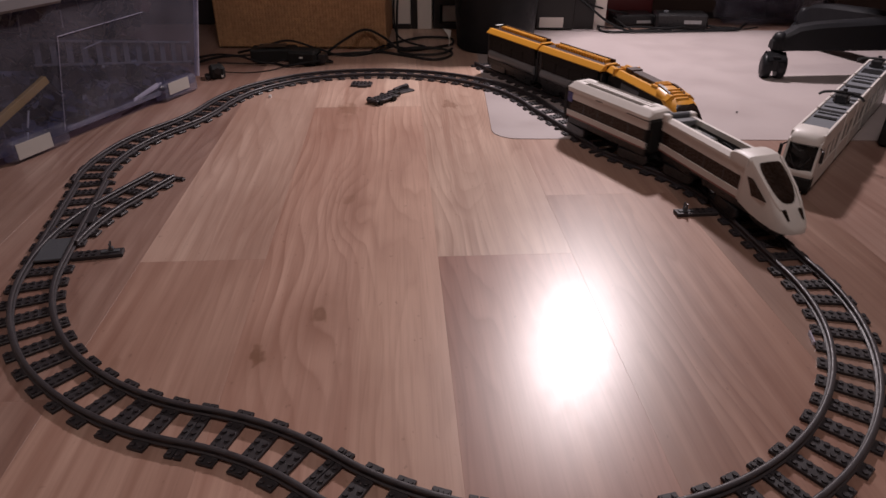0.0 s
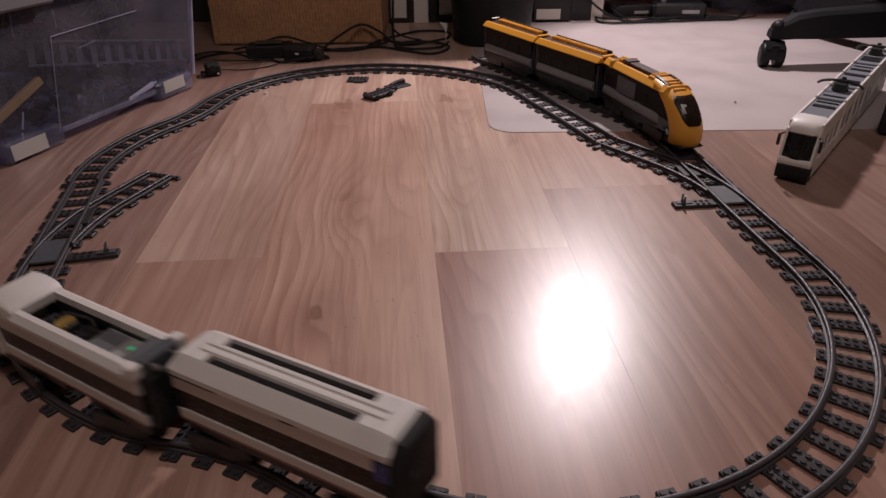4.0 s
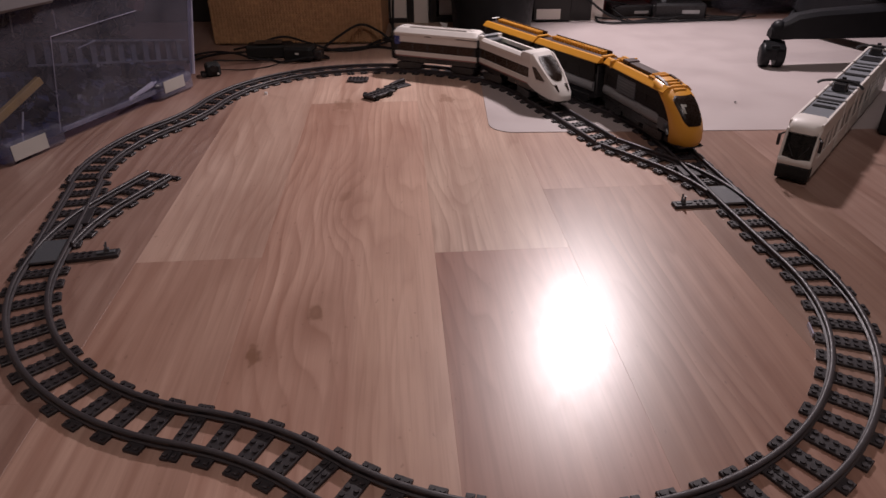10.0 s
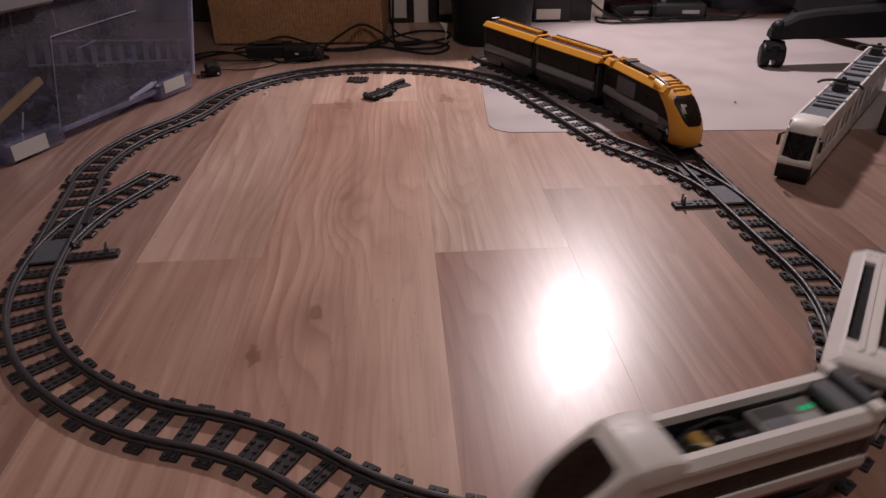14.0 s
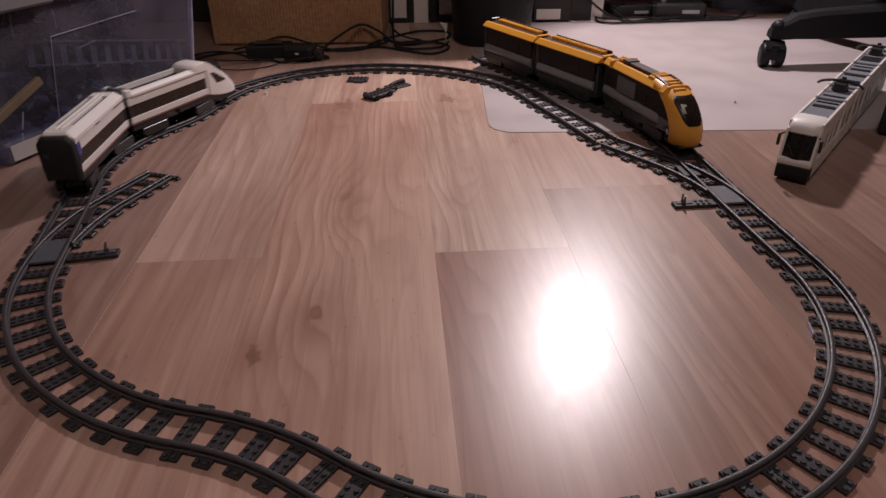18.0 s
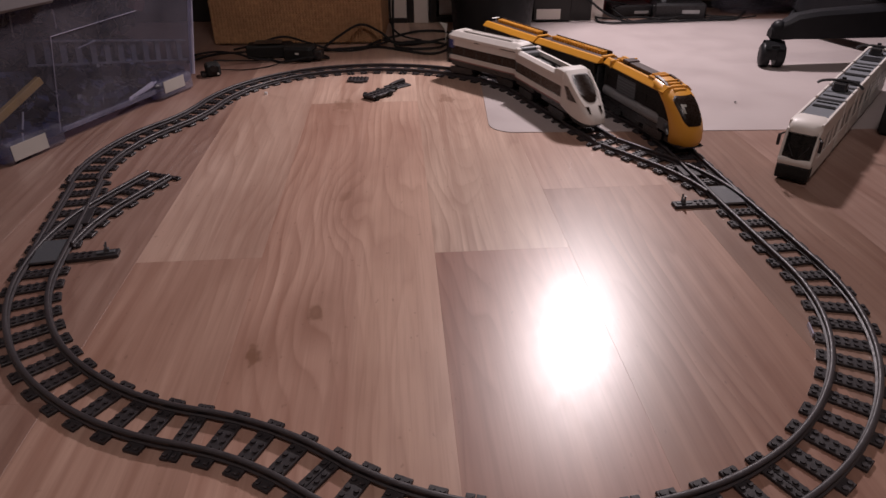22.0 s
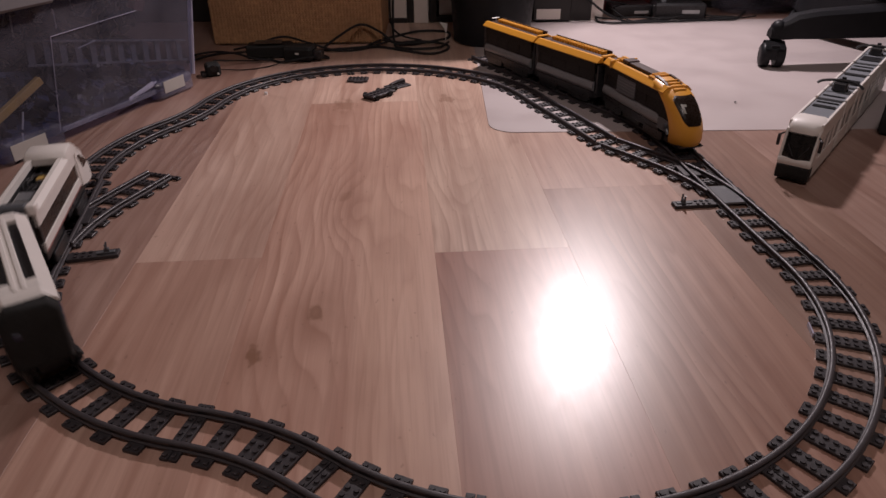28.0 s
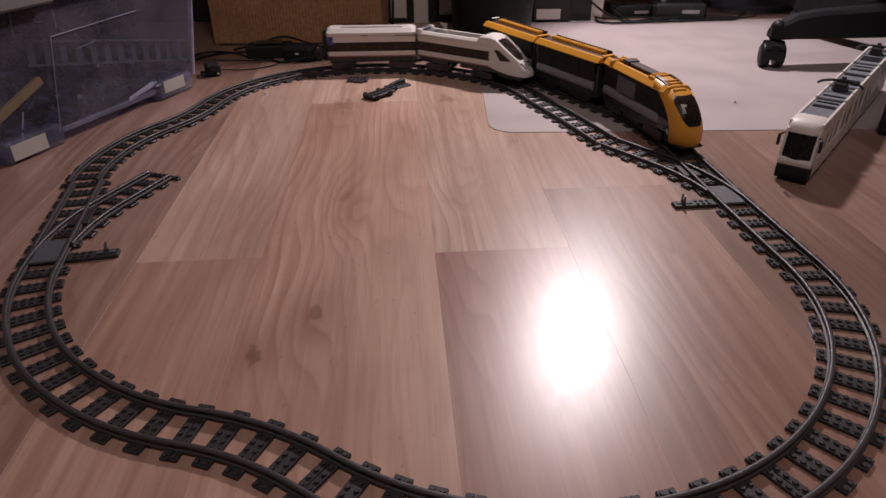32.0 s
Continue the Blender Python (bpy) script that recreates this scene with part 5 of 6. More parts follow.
def build_basket():
    """A woven basket: upright stakes with rows of strands that pass over and under them, round a dark core."""
    top = thing("wicker_basket", "brown woven seagrass basket on the floor", "basket")
    x0, x1, y0, y1, H = -0.585, -0.150, 1.775, 2.02, 0.34
    part("core", block(x0 + 0.006, x1 - 0.006, y0 + 0.006, y1 - 0.006, 0.004, H - 0.004, 0.004), M_DIM, top)
    n = 54
    strands = bmesh.new()
    pitch = (x1 - x0) / n
    rows = 74
    for r in range(rows):
        z = 0.006 + r * (H - 0.010) / rows
        h = (H - 0.010) / rows * 1.02
        for k in range(n):
            shift = 0.5 if r % 2 else 0.0
            xa, xb = x0 + (k + shift - 0.10) * pitch, x0 + (k + shift + 1.10) * pitch
            if xb <= x1:
                rise = 0.0016 + 0.0010 * ((k * 7 + r * 13) % 5) / 4
                pts = [(xa, y0 + 0.006), ((xa * 2 + xb) / 3, y0 + 0.006 - rise), ((xa + 2 * xb) / 3, y0 + 0.006 - rise), (xb, y0 + 0.006)]
                low = [strands.verts.new((x, y, z)) for x, y in pts]
                mid = [strands.verts.new((x, y - 0.0012, z + h / 2)) for x, y in pts]
                hi = [strands.verts.new((x, y, z + h)) for x, y in pts]
                for a, b in ((low, mid), (mid, hi)):
                    for i in range(3):
                        strands.faces.new((a[i], a[i + 1], b[i + 1], b[i]))
    ob = part("weave", strands, M_WICKER, top, "woven brown strands")
    ob["kind"] = "stuff"
    for k in range(0, n, 1):
        x = x0 + (k + 0.5) * pitch
        part("stake", rod(bmesh.new(), (x, y0 + 0.0045, 0.004), (x, y0 + 0.0045, H), 0.0020, 6), M_WICKER, top)
    for x, s in ((x0, -1), (x1, 1)):
        part("side_panel", block(*sorted((x, x - s * 0.008)), y0 + 0.004, y1, 0.003, H, 0.003), M_WICKER, top)
    part("rim", block(x0 - 0.006, x1 + 0.006, y0 - 0.006, y1 + 0.006, H, H + 0.02, 0.006), M_WICKER, top)


def build_bin():
    top = thing("waste_bin", "black plastic waste bin by the desk", "waste bin")
    n = 40
    def ring(r, z):
        return [(r * math.cos(2 * math.pi * k / n), r * math.sin(2 * math.pi * k / n), z) for k in range(n)]
    wall = loft([ring(0.094, 0.0), ring(0.099, 0.004), ring(0.120, 0.30), ring(0.124, 0.30), ring(0.124, 0.312), ring(0.117, 0.312), ring(0.115, 0.298), ring(0.092, 0.006)], caps=False)
    part("wall", wall, M_BIN, top, smooth=True)
    part("base", loft([ring(0.094, 0.0015), ring(0.094, 0.006)]), M_BIN, top)
    top.matrix_basis = pose(0.133, 1.818, 0)
    t = thing("torn_tag", "crumpled pale plastic tag hooked beside the bin", "scrap")
    part("flap", prism([(-0.012, 0.050), (0.010, 0.045), (0.006, 0.020), (0.001, 0.032)], -0.0006, 0.0006), M_PAPER, t)
    part("stalk", rod(bmesh.new(), (0.004, 0, 0.0), (0.006, 0, 0.024), 0.001, 5), M_PAPER, t)
    t.matrix_basis = pose(0.008, 1.80, 0, 0, 0, 14)


def build_back_row():
    """Boards, cabinets and boxes along the far side, under the desk."""
    def panel(name, label, cat, pieces):
        top = thing(name, label, cat)
        for n, b, mat, bev in pieces:
            part(n, block(*b, bev), mat, top)
        return top
    y = 2.06
    panel("side_board", "pale grey cabinet side with a black edge strip", "cabinet", [
        ("board", (-0.150, -0.098, y - 0.02, y + 0.38, 0, 0.62), M_CABINET, 0.002), ("edge_strip", (-0.157, -0.1505, y - 0.024, y + 0.36, 0, 0.62), M_DARKBOARD, 0.001),
        ("black_strip", (-0.0975, -0.078, y - 0.022, y + 0.36, 0.0, 0.62), M_DARKBOARD, 0.001), ("foot_strip", (-0.150, -0.098, y - 0.0245, y - 0.0205, 0.0, 0.014), M_DARKBOARD, 0.0)])
    panel("pale_post", "pale grey upright board of the desk", "desk", [
        ("post", (-0.0775, -0.036, y - 0.03, y + 0.38, 0, 0.70), M_CABINET, 0.002)])
    panel("low_shelf", "black low shelf unit with pale box inside", "shelf", [
        ("left_side", (-0.032, -0.012, y - 0.02, y + 0.34, 0, 0.60), M_DARKBOARD, 0.001), ("bottom", (-0.012, 0.262, y - 0.02, y + 0.34, 0.0, 0.014), M_DARKBOARD, 0.001),
        ("middle", (-0.012, 0.262, y - 0.02, y + 0.34, 0.066, 0.086), M_DARKBOARD, 0.001), ("back", (-0.012, 0.262, y + 0.32, y + 0.34, 0.014, 0.60), M_DIM, 0.0),
        ("right_side", (0.378, 0.437, y - 0.02, y + 0.34, 0, 0.60), M_DARKBOARD, 0.001), ("upper", (-0.012, 0.378, y, y + 0.34, 0.18, 0.20), M_DARKBOARD, 0.001)])
    panel("carton", "pale grey carton on the low shelf", "box", [("carton_body", (-0.005, 0.258, y + 0.01, y + 0.24, 0.0145, 0.060), M_CABINET, 0.002)])
    panel("pale_carton", "pale carton above the shelf board", "box", [("carton_body", (-0.008, 0.262, y + 0.02, y + 0.26, 0.0865, 0.165), M_CABINET, 0.003)])
    panel("black_device", "black computer case on the floor", "computer", [
        ("case", (0.266, 0.376, y - 0.04, y + 0.30, 0.004, 0.150), M_DARKBOARD, 0.003), ("front_slot", (0.276, 0.345, y - 0.042, y - 0.0405, 0.010, 0.038), M_CABINET, 0.0),
        ("foot", (0.275, 0.292, y - 0.02, y + 0.0, 0.0, 0.004), M_RUBBER, 0.0), ("foot", (0.350, 0.367, y - 0.02, y + 0.0, 0.0, 0.004), M_RUBBER, 0.0)])
    panel("desk_leg", "pale grey desk leg panel", "desk", [("leg", (0.438, 0.472, y - 0.02, y + 0.30, 0, 0.717), M_CABINET, 0.002)])
    panel("red_box", "dark red box standing under the desk", "box", [("box_body", (0.476, 0.640, y + 0.10, y + 0.32, 0, 0.24), M_RED, 0.003)])
    panel("black_cabinet", "black cabinet under the desk", "cabinet", [("cabinet_body", (0.645, 1.02, y + 0.16, y + 0.5, 0, 0.5), M_DARKBOARD, 0.003), ("door", (0.652, 1.012, y + 0.152, y + 0.159, 0.02, 0.49), M_DIM, 0.001)])
    panel("pale_board", "pale board leaning by the wall", "board", [("board", (1.10, 1.16, y + 0.1, y + 0.14, 0, 0.6), M_CABINET, 0.002)])
    panel("brown_cabinet", "brown wooden cabinet in the corner", "cabinet", [("cabinet_body", (1.17, 1.75, y + 0.05, y + 0.5, 0, 0.8), M_DIM, 0.004)])
    panel("dark_chest", "black chest behind the storage box", "chest", [("chest_body", (-1.40, -0.62, y + 0.02, y + 0.5, 0, 0.7), M_DARKBOARD, 0.004)])
    panel("dark_backboard", "dark board behind the basket", "board", [("board", (-0.60, -0.17, y + 0.30, y + 0.34, 0, 0.75), M_DIM, 0.002)])


def build_table():
    """An unseen dark desk added along the far side, over basket, bin and cables; it keeps what lies under it in shade.
    """
    top = thing("writing_desk", "unseen dark brown desk added to shade the far side", "desk")
    # front outline shaped to set the edge of the shade on the floor
    front = [(-1.35, 1.817), (0.225, 1.817), (0.270, 1.822), (0.315, 1.848), (0.358, 1.888), (0.395, 1.945), (0.430, 1.985), (0.500, 1.998), (1.85, 1.998), (1.85, 2.70), (-1.35, 2.70)]
    part("tabletop", loft([[(x, y, z) for x, y in front] for z in (0.718, 0.742)]), M_DIM, top)
    for x, y in ((-1.30, 1.87), (-1.30, 2.64), (0.300, 2.64), (1.80, 2.05), (1.80, 2.64)):
        part("leg", block(x - 0.022, x + 0.022, y - 0.022, y + 0.022, 0.0, 0.718, 0.002), M_DIM, top)


def build_adapters():
    top = thing("power_adapter", "black power adapter with pale label on the floor", "power adapter")
    part("body", block(-0.055, 0.055, -0.027, 0.027, 0.0, 0.030, 0.004), M_RUBBER, top)
    part("label", block(-0.035, 0.030, -0.020, 0.020, 0.0342, 0.0348), M_BLACK, top, "dull black type label")
    top.matrix_basis = pose(-0.415, 1.665, 0, 0, 0, 6)
    b = thing("charger", "black plug charger with a pale mark", "charger")
    part("body", block(-0.035, 0.035, -0.026, 0.026, 0.0, 0.034, 0.006), M_RUBBER, b)
    part("mark", block(-0.004, 0.005, -0.0268, -0.0262, 0.018, 0.022), M_PAPER, b, "small pale mark")
    part("plug", block(0.035, 0.055, -0.014, 0.014, 0.004, 0.026, 0.003), M_BLACK, b)
    b.matrix_basis = pose(-0.335, 1.628, 0, 0, 0, -10)
    c = thing("toy_motor", "black toy motor block with axle on the floor", "toy motor")
    part("body", block(-0.020, 0.020, -0.022, 0.022, 0.0, 0.034, 0.006), M_RUBBER, c)
    part("wheel", rod(bmesh.new(), (0.0, -0.023, 0.024), (0.0, -0.029, 0.024), 0.009, 14), M_BLACK, c, smooth=True)
    part("foot", block(-0.034, -0.020, -0.018, 0.012, 0.0, 0.012, 0.002), M_BLACK, c)
    part("stud", block(0.008, 0.013, -0.0245, -0.022, 0.006, 0.011), M_PAPER, c, "small pale stud")
    c.matrix_basis = pose(-0.508, 1.500, 0, 0, 0, 24) @ Matrix.Diagonal((0.8, 0.8, 0.8, 1))
    d = thing("power_supply", "black power supply with pale print under the desk", "power supply")
    part("body", block(-0.075, 0.075, -0.035, 0.035, 0.0, 0.045, 0.006), M_BLACK, d)
    part("print", block(0.005, 0.055, -0.0362, -0.0354, 0.018, 0.028), M_GREYW, d, "pale printed bar")
    part("button", rod(bmesh.new(), (-0.045, -0.01, 0.045), (-0.045, -0.01, 0.050), 0.008, 10), M_GREY, d)
    d.matrix_basis = pose(0.700, 2.075, 0, 0, 0, -4)
    e = thing("router", "black network box with pale strip", "router")
    part("body", block(-0.060, 0.060, -0.04, 0.04, 0.004, 0.036, 0.004), M_BLACK, e)
    part("strip", block(0.005, 0.048, -0.0412, -0.0402, 0.012, 0.020), M_GREYW, e, "pale strip")
    part("foot", block(-0.05, 0.05, -0.03, 0.03, 0.0, 0.004), M_RUBBER, e)
    e.matrix_basis = pose(0.565, 2.115, 0, 0, 0, 5)


def build_cables():
    def cable(label, pts, r=0.0032, name="cable"):
        ob = new(name, mesh_of(name, tube(pts, r), M_CABLE, True))
        tagged(ob, label, "cable")
    g = 0.0034
    cable("black cable in loops on the floor by the basket", [(-0.30, 1.70, g), (-0.26, 1.72, 0.03), (-0.205, 1.765, 0.052), (-0.155, 1.755, 0.036), (-0.115, 1.73, 0.012), (-0.07, 1.76, g), (-0.01, 1.80, g), (0.02, 1.83, g), (0.015, 1.90, g), (-0.06, 1.91, g), (-0.12, 1.84, 0.006), (-0.155, 1.78, 0.010), (-0.19, 1.735, g)])
    cable("black cable trailing from the adapter", [(-0.36, 1.66, 0.012), (-0.29, 1.705, g), (-0.22, 1.725, g), (-0.16, 1.735, g), (-0.10, 1.70, g), (-0.03, 1.66, g), (0.01, 1.69, g), (0.018, 1.74, g), (-0.02, 1.76, 0.008), (-0.09, 1.745, 0.01), (-0.15, 1.77, 0.012)])
    cable("black cable hanging down beside the board", [(-0.122, 1.80, g), (-0.126, 1.83, 0.02), (-0.128, 1.90, 0.08), (-0.13, 1.96, 0.10), (-0.14, 2.0, 0.14), (-0.142, 2.02, 0.26)])
    cable("second black cable by the board", [(-0.05, 1.80, g), (-0.10, 1.815, 0.012), (-0.128, 1.84, 0.03), (-0.137, 1.90, 0.07), (-0.140, 1.98, 0.12)], 0.0026)
    cable("thin black wire of the toy motor", [(-0.52, 1.55, 0.02), (-0.47, 1.60, 0.006), (-0.42, 1.61, 0.004), (-0.38, 1.625, 0.01)], 0.0016)
    cable("thin black wire on the floor", [(-0.50, 1.525, 0.006), (-0.45, 1.535, 0.002), (-0.40, 1.56, 0.002), (-0.36, 1.60, 0.006)], 0.0012)
    cable("black wire behind the toy motor", [(-0.61, 1.66, g), (-0.56, 1.68, 0.008), (-0.50, 1.66, 0.010), (-0.46, 1.67, 0.012)], 0.0026)
    cable("black cable ring on the floor by the bin", [(0.005, 1.74, g)] + [(-0.055 + 0.062 * math.cos(a), 1.735 + 0.040 * math.sin(a), g + 0.003) for a in [radians(10 + 30 * i) for i in range(12)]] + [(0.02, 1.78, g)])
    cable("black cable tangled round the adapters", [(-0.60, 1.60, g), (-0.55, 1.63, 0.012), (-0.49, 1.615, 0.020), (-0.44, 1.60, 0.010), (-0.40, 1.61, 0.004), (-0.37, 1.59, 0.004), (-0.31, 1.60, 0.012), (-0.27, 1.63, g), (-0.30, 1.67, g)], 0.0028)
    cable("black cable behind the adapters", [(-0.52, 1.72, g), (-0.46, 1.70, 0.02), (-0.39, 1.71, 0.036), (-0.32, 1.70, 0.02), (-0.26, 1.70, g), (-0.20, 1.71, g), (-0.13, 1.77, 0.01)], 0.0028)
    k = 0.0058
    cable("thin black cable looped on the mat", [(0.50, 2.07, 0.03), (0.545, 2.015, k), (0.60, 2.0, k), (0.66, 2.02, k), (0.70, 2.05, k), (0.76, 2.045, k), (0.82, 2.02, k), (0.87, 2.03, k), (0.93, 2.06, k)], 0.0022)
    cable("black cable bent back over the mat", [(0.45, 2.03, 0.012), (0.50, 2.04, k), (0.57, 2.035, 0.010), (0.64, 2.012, 0.010), (0.70, 2.035, 0.012), (0.735, 2.07, 0.012)], 0.0026)
    cable("black cable lying along the mat's far edge", [(0.46, 2.10, 0.03), (0.452, 2.02, k), (0.475, 1.985, k), (0.52, 1.982, k), (0.62, 1.99, k), (0.74, 2.005, k), (0.83, 2.015, k), (0.862, 2.028, k), (0.85, 2.05, k), (0.80, 2.06, k), (0.75, 2.08, 0.012)])
    cable("black cable crossing the mat's far edge", [(0.37, 2.06, 0.10), (0.42, 2.02, 0.065), (0.47, 2.00, 0.03), (0.53, 2.0, k), (0.58, 2.01, k), (0.64, 2.04, k), (0.70, 2.055, 0.012)])
    cable("black cable from the power supply", [(0.76, 2.07, 0.012), (0.81, 2.045, k), (0.85, 2.03, k), (0.88, 2.06, k), (0.92, 2.12, k)])
    cable("black cable up the desk leg", [(0.36, 2.02, 0.13), (0.40, 2.01, 0.095), (0.43, 2.03, 0.07), (0.48, 2.05, 0.055), (0.55, 2.09, 0.036)], 0.0026)


def build_bag():
    """A crumpled clear bag in the shade under the desk, in a few folded sheets."""
    top = thing("plastic_bag", "crumpled clear plastic bag under the desk", "plastic bag")
    rnd = random.Random(9)
    for k in range(6):
        rings = []
        for i in range(7):
            a = i / 6
            rings.append([(-0.17 + 0.34 * j / 9 + rnd.uniform(-0.012, 0.012), 0.02 * k + rnd.uniform(-0.022, 0.022), 0.002 + a * (0.10 + 0.02 * k) + rnd.uniform(-0.006, 0.006) * (i > 0)) for j in range(10)])
        bm = loft(rings, caps=False, closed=False)
        bmesh.ops.solidify(bm, geom=bm.faces[:], thickness=0.0006)
        part("fold", bm, M_BAG, top)
    top.matrix_basis = pose(1.02, 2.13, 0, 0, 0, -3)


def build_chair():
    """A five-armed office chair foot on casters, its column rising out of view."""
    top = thing("office_chair", "black office chair base with caster wheels on the mat", "chair")
    hub = Vector((1.066, 1.552, 0))
    part("hub", loft([[(hub.x + r * math.cos(2 * math.pi * k / 20), hub.y + r * math.sin(2 * math.pi * k / 20), z) for k in range(20)] for r, z in ((0.045, 0.075), (0.05, 0.085), (0.046, 0.135), (0.034, 0.145))]), M_CHAIR, top, smooth=True)
    part("column", rod(bmesh.new(), hub + Vector((0, 0, 0.14)), hub + Vector((0, 0, 0.42)), 0.025, 20), M_CHAIR, top, smooth=True)
    part("seat", loft([rounded_ring(0.23, 0.22, 0.08, 0.42), rounded_ring(0.25, 0.24, 0.09, 0.45), rounded_ring(0.25, 0.24, 0.09, 0.48), rounded_ring(0.21, 0.20, 0.08, 0.50)]), M_RUBBER, top, smooth=True, m=Matrix.Translation((hub.x, hub.y, 0)))
    for k in range(5):
        a = radians(CHAIR_TURN + 72 * k)
        d = Vector((math.cos(a), math.sin(a), 0))
        n = Vector((-d.y, d.x, 0))
        rings = []
        for r, w, z0, z1 in ((0.03, 0.030, 0.064, 0.132), (0.12, 0.027, 0.063, 0.126), (0.24, 0.023, 0.062, 0.119), (0.285, 0.020, 0.062, 0.112), (0.315, 0.017, 0.060, 0.094), (0.336, 0.010, 0.064, 0.082)):
            c = hub + d * r
            rings.append([tuple(c + n * w + Vector((0, 0, z0))), tuple(c + n * w + Vector((0, 0, z1 - 0.008))), tuple(c + n * (w * 0.6) + Vector((0, 0, z1))),
                          tuple(c - n * (w * 0.6) + Vector((0, 0, z1))), tuple(c - n * w + Vector((0, 0, z1 - 0.008))), tuple(c - n * w + Vector((0, 0, z0)))])
        part("arm", loft(rings), M_CHAIR, top, smooth=True)
        boss = hub + d * 0.318
        part("arm_end", loft([[tuple(boss + Vector((r * math.cos(2 * math.pi * i / 18), r * math.sin(2 * math.pi * i / 18), z))) for i in range(18)] for r, z in ((0.013, 0.058), (0.0165, 0.062), (0.0172, 0.078), (0.0160, 0.088), (0.0115, 0.096), (0.0050, 0.099))]), M_CHAIR, top, smooth=True)
        c = hub + d * 0.322
        swivel = radians(CHAIR_SWIVEL + 40 * k)
        e = Vector((math.cos(swivel), math.sin(swivel), 0))
        f = Vector((-e.y, e.x, 0))
        cb = rod(bmesh.new(), c + Vector((0, 0, 0.040)), c + Vector((0, 0, 0.066)), 0.009, 12)
        hood = c + e * 0.012
        caster = part("caster", cb, M_CHAIR, top, smooth=True)
        for s in (1, -1):
            w = loft([[tuple(hood + f * (s * y) + e * (r * math.cos(2 * math.pi * i / 22)) + Vector((0, 0, 0.0268 + r * math.sin(2 * math.pi * i / 22)))) for i in range(22)] for y, r in ((0.0060, 0.0255), (0.0080, 0.0268), (0.0180, 0.0268), (0.0225, 0.0252), (0.0255, 0.0205), (0.0262, 0.0140))])
            part("wheel", w, M_CHAIR, caster, smooth=True)
        arc = [[tuple(hood + e * (0.030 * math.cos(b)) + Vector((0, 0, 0.0285 + 0.030 * math.sin(b))) + f * y) for y in (-0.0200, 0.0200)] for b in [radians(30 + 15 * i) for i in range(9)]]
        h = loft(arc, caps=False, closed=False)
        bmesh.ops.solidify(h, geom=h.faces[:], thickness=0.003)
        part("cover", h, M_CHAIR, caster, smooth=True)
        yoke = loft([[tuple(hood + e * x + f * y + Vector((0, 0, z))) for x, y in ((-0.022, -0.008), (0.022, -0.008), (0.022, 0.008), (-0.022, 0.008))] for z in (0.020, 0.052)])
        part("yoke", yoke, M_CHAIR, caster)
    return top


CHAIR_TURN, CHAIR_SWIVEL = 183.0, 256.0


def build_side_things():
    top = thing("dark_case", "black case standing behind the tram", "case")
    part("body", block(-0.05, 0.20, -0.10, 0.08, 0.0, 0.058, 0.006), M_RUBBER, top)
    part("pale_panel", block(-0.0515, -0.0502, -0.06, 0.00, 0.022, 0.048), M_DARKGREY, top)
    top.matrix_basis = pose(0.832, 1.075, 0, 0, 0, 50)


# ---- the white train's run ----
RUN = [(0.0, 2.094), (0.5, 2.216), (1.0, 2.354), (1.5, 2.498), (2.0, 2.648), (2.5, 2.809), (3.0, 2.966), (3.5, 3.117), (4.5, 3.440), (5.5, 3.762), (6.0, 3.921), (6.5, 4.091),
       (7.0, 4.237), (7.5, 4.381), (8.0, 4.514), (8.5, 4.647), (9.0, 4.770), (9.5, 4.872), (10.0, 4.986), (10.5, 5.107), (11.0, 5.242), (11.5, 5.412), (12.0, 5.570), (12.5, 5.722),
       (13.0, 5.867), (13.5, 6.018), (14.0, 6.179), (14.5, 6.338), (15.5, 6.653), (16.5, 6.963), (17.0, 7.130), (17.5, 7.314), (18.0, 7.504), (18.5, 7.663), (19.0, 7.808), (19.5, 7.943),
       (20.0, 8.073), (20.5, 8.194), (21.0, 8.308), (21.5, 8.424), (22.0, 8.547), (22.5, 8.710), (23.0, 8.873), (23.5, 9.010), (24.0, 9.160), (24.5, 9.314), (25.0, 9.483), (25.5, 9.633),
       (26.5, 9.964), (27.5, 10.311), (28.0, 10.495), (28.5, 10.694), (29.0, 10.872), (29.5, 11.025), (30.0, 11.166), (30.5, 11.295), (31.0, 11.429), (31.5, 11.560), (32.0, 11.688)]


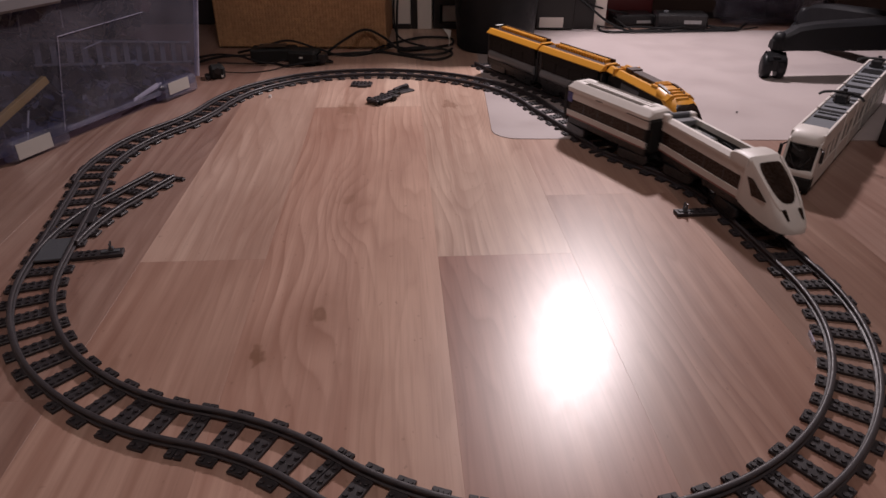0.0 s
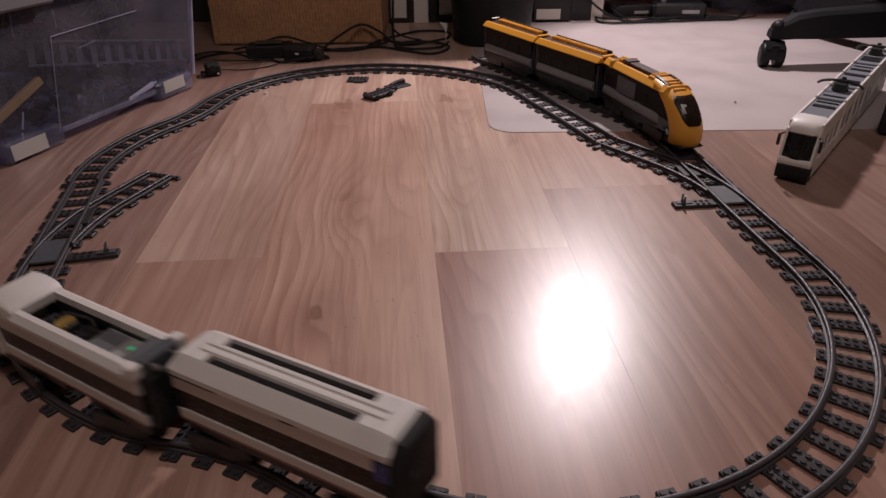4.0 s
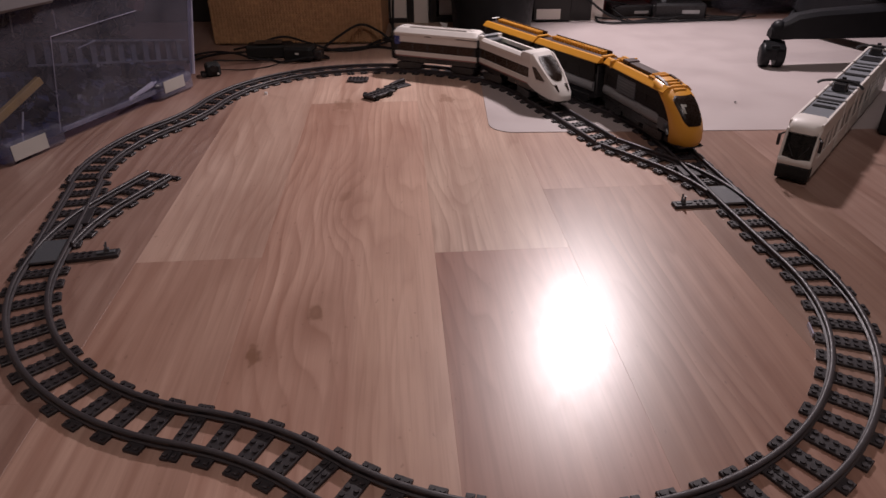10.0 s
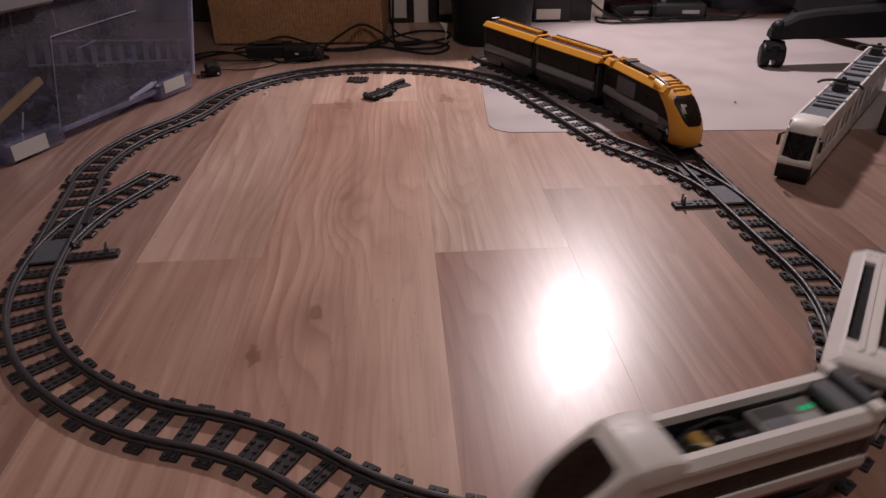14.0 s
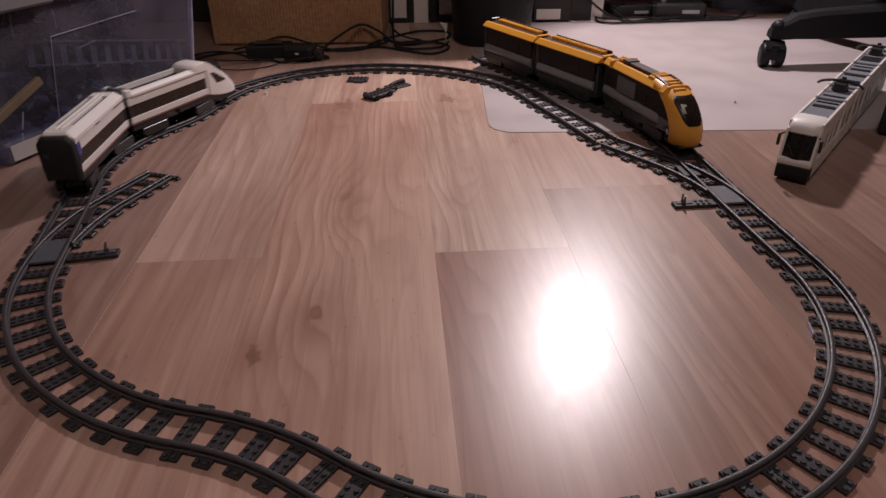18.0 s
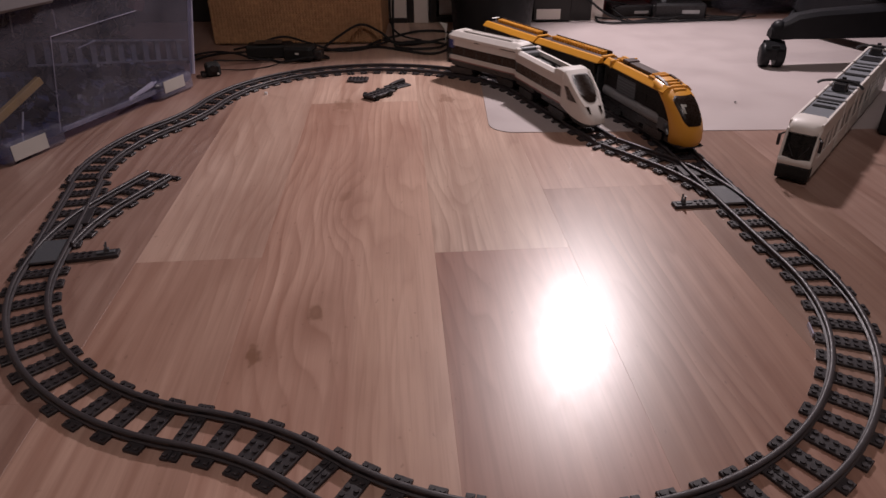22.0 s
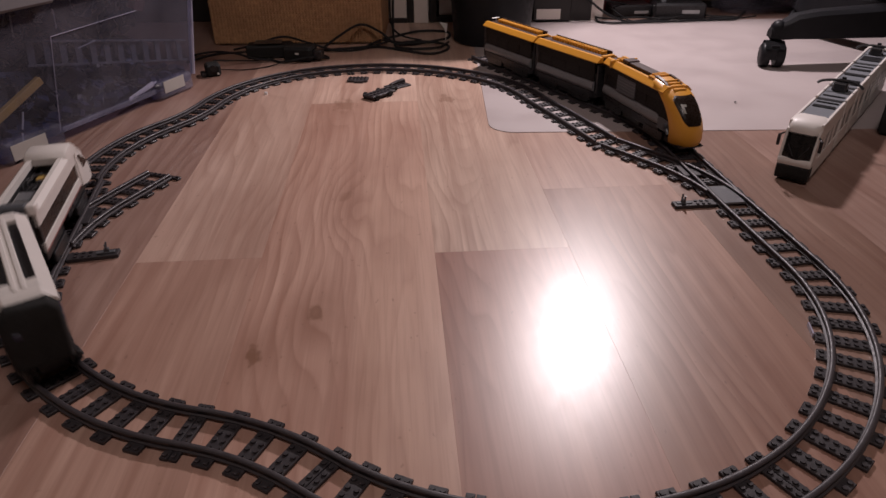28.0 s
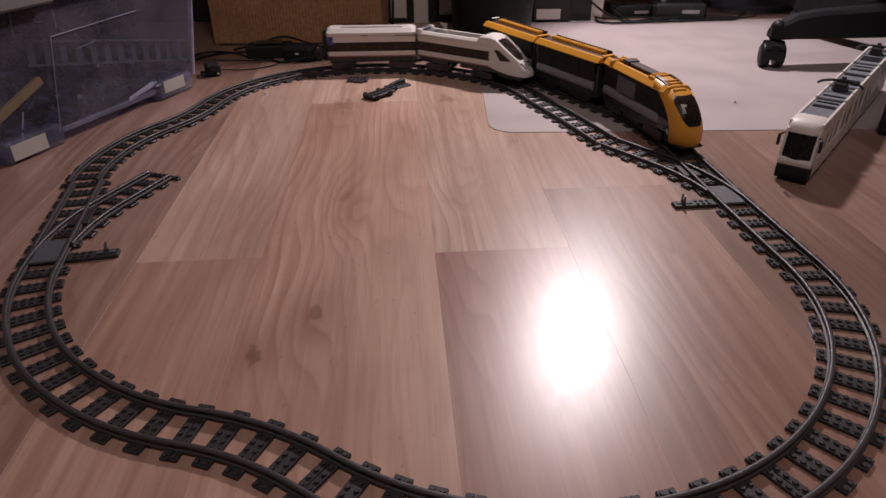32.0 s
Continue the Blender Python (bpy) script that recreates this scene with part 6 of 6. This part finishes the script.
def reach_at(t):
    """How far the nose has come at t seconds, smoothly between the rows."""
    ts, ss = [r[0] for r in RUN], [r[1] for r in RUN]
    i = min(max(int(np.searchsorted(ts, t)) - 1, 0), len(ts) - 2)
    slope = [(ss[min(k + 1, len(ss) - 1)] - ss[max(k - 1, 0)]) / (ts[min(k + 1, len(ts) - 1)] - ts[max(k - 1, 0)]) for k in (i, i + 1)]
    w = ts[i + 1] - ts[i]
    u = (t - ts[i]) / w
    return ((2 * u ** 3 - 3 * u ** 2 + 1) * ss[i] + (u ** 3 - 2 * u ** 2 + u) * w * slope[0] + (-2 * u ** 3 + 3 * u ** 2) * ss[i + 1] + (u ** 3 - u ** 2) * w * slope[1])


def heading_at(s):
    a, b = on_loop(s - 0.016), on_loop(s + 0.016)
    return math.atan2(b[1] - a[1], b[0] - a[0])


def run_car(car, bogies, behind, pivots):
    """Keys a car and its bogies: both pivots stay on the track."""
    body, turns = [], ([], [])
    for k in range(0, 129):
        t = k / 4
        s = reach_at(t) - behind
        f, r = on_loop(s + pivots[0]), on_loop(s + pivots[1])
        h = math.atan2(f[1] - r[1], f[0] - r[0])
        share = -pivots[1] / (pivots[0] - pivots[1])
        x, y = r[0] + (f[0] - r[0]) * share, r[1] + (f[1] - r[1]) * share
        body.append((t, pose(x, y, 0, 0, 0, math.degrees(h))))
        for p, rows in zip(pivots, turns):
            d = (heading_at(s + p) - h + math.pi) % (2 * math.pi) - math.pi
            rows.append((t, pose(p, 0, 0, 0, 0, math.degrees(d))))
    walk(car, body)
    for b, rows in zip(bogies, turns):
        walk(b, rows)


build_room()
build_mat()
build_tracks()
build_switch(SWITCH_L, -1, "dark grey toy track points with an unused branch")
build_switch(SWITCH_R, 1, "dark grey toy track points leading to the siding")
build_yellow_train()
build_tram()
build_storage_box()
build_basket()
build_bin()
build_chair()
build_back_row()
build_side_things()
build_table()
build_adapters()
build_cables()
build_bag()
build_loose_bits()
build_floor()
LOCO, COACH = build_loco(), build_coach()


def motions():
    run_car(LOCO[0], LOCO[1], 0.1485, (0.054, -0.066))
    run_car(COACH[0], COACH[1], 0.1485 + 0.2245, (0.067, -0.067))


motions()
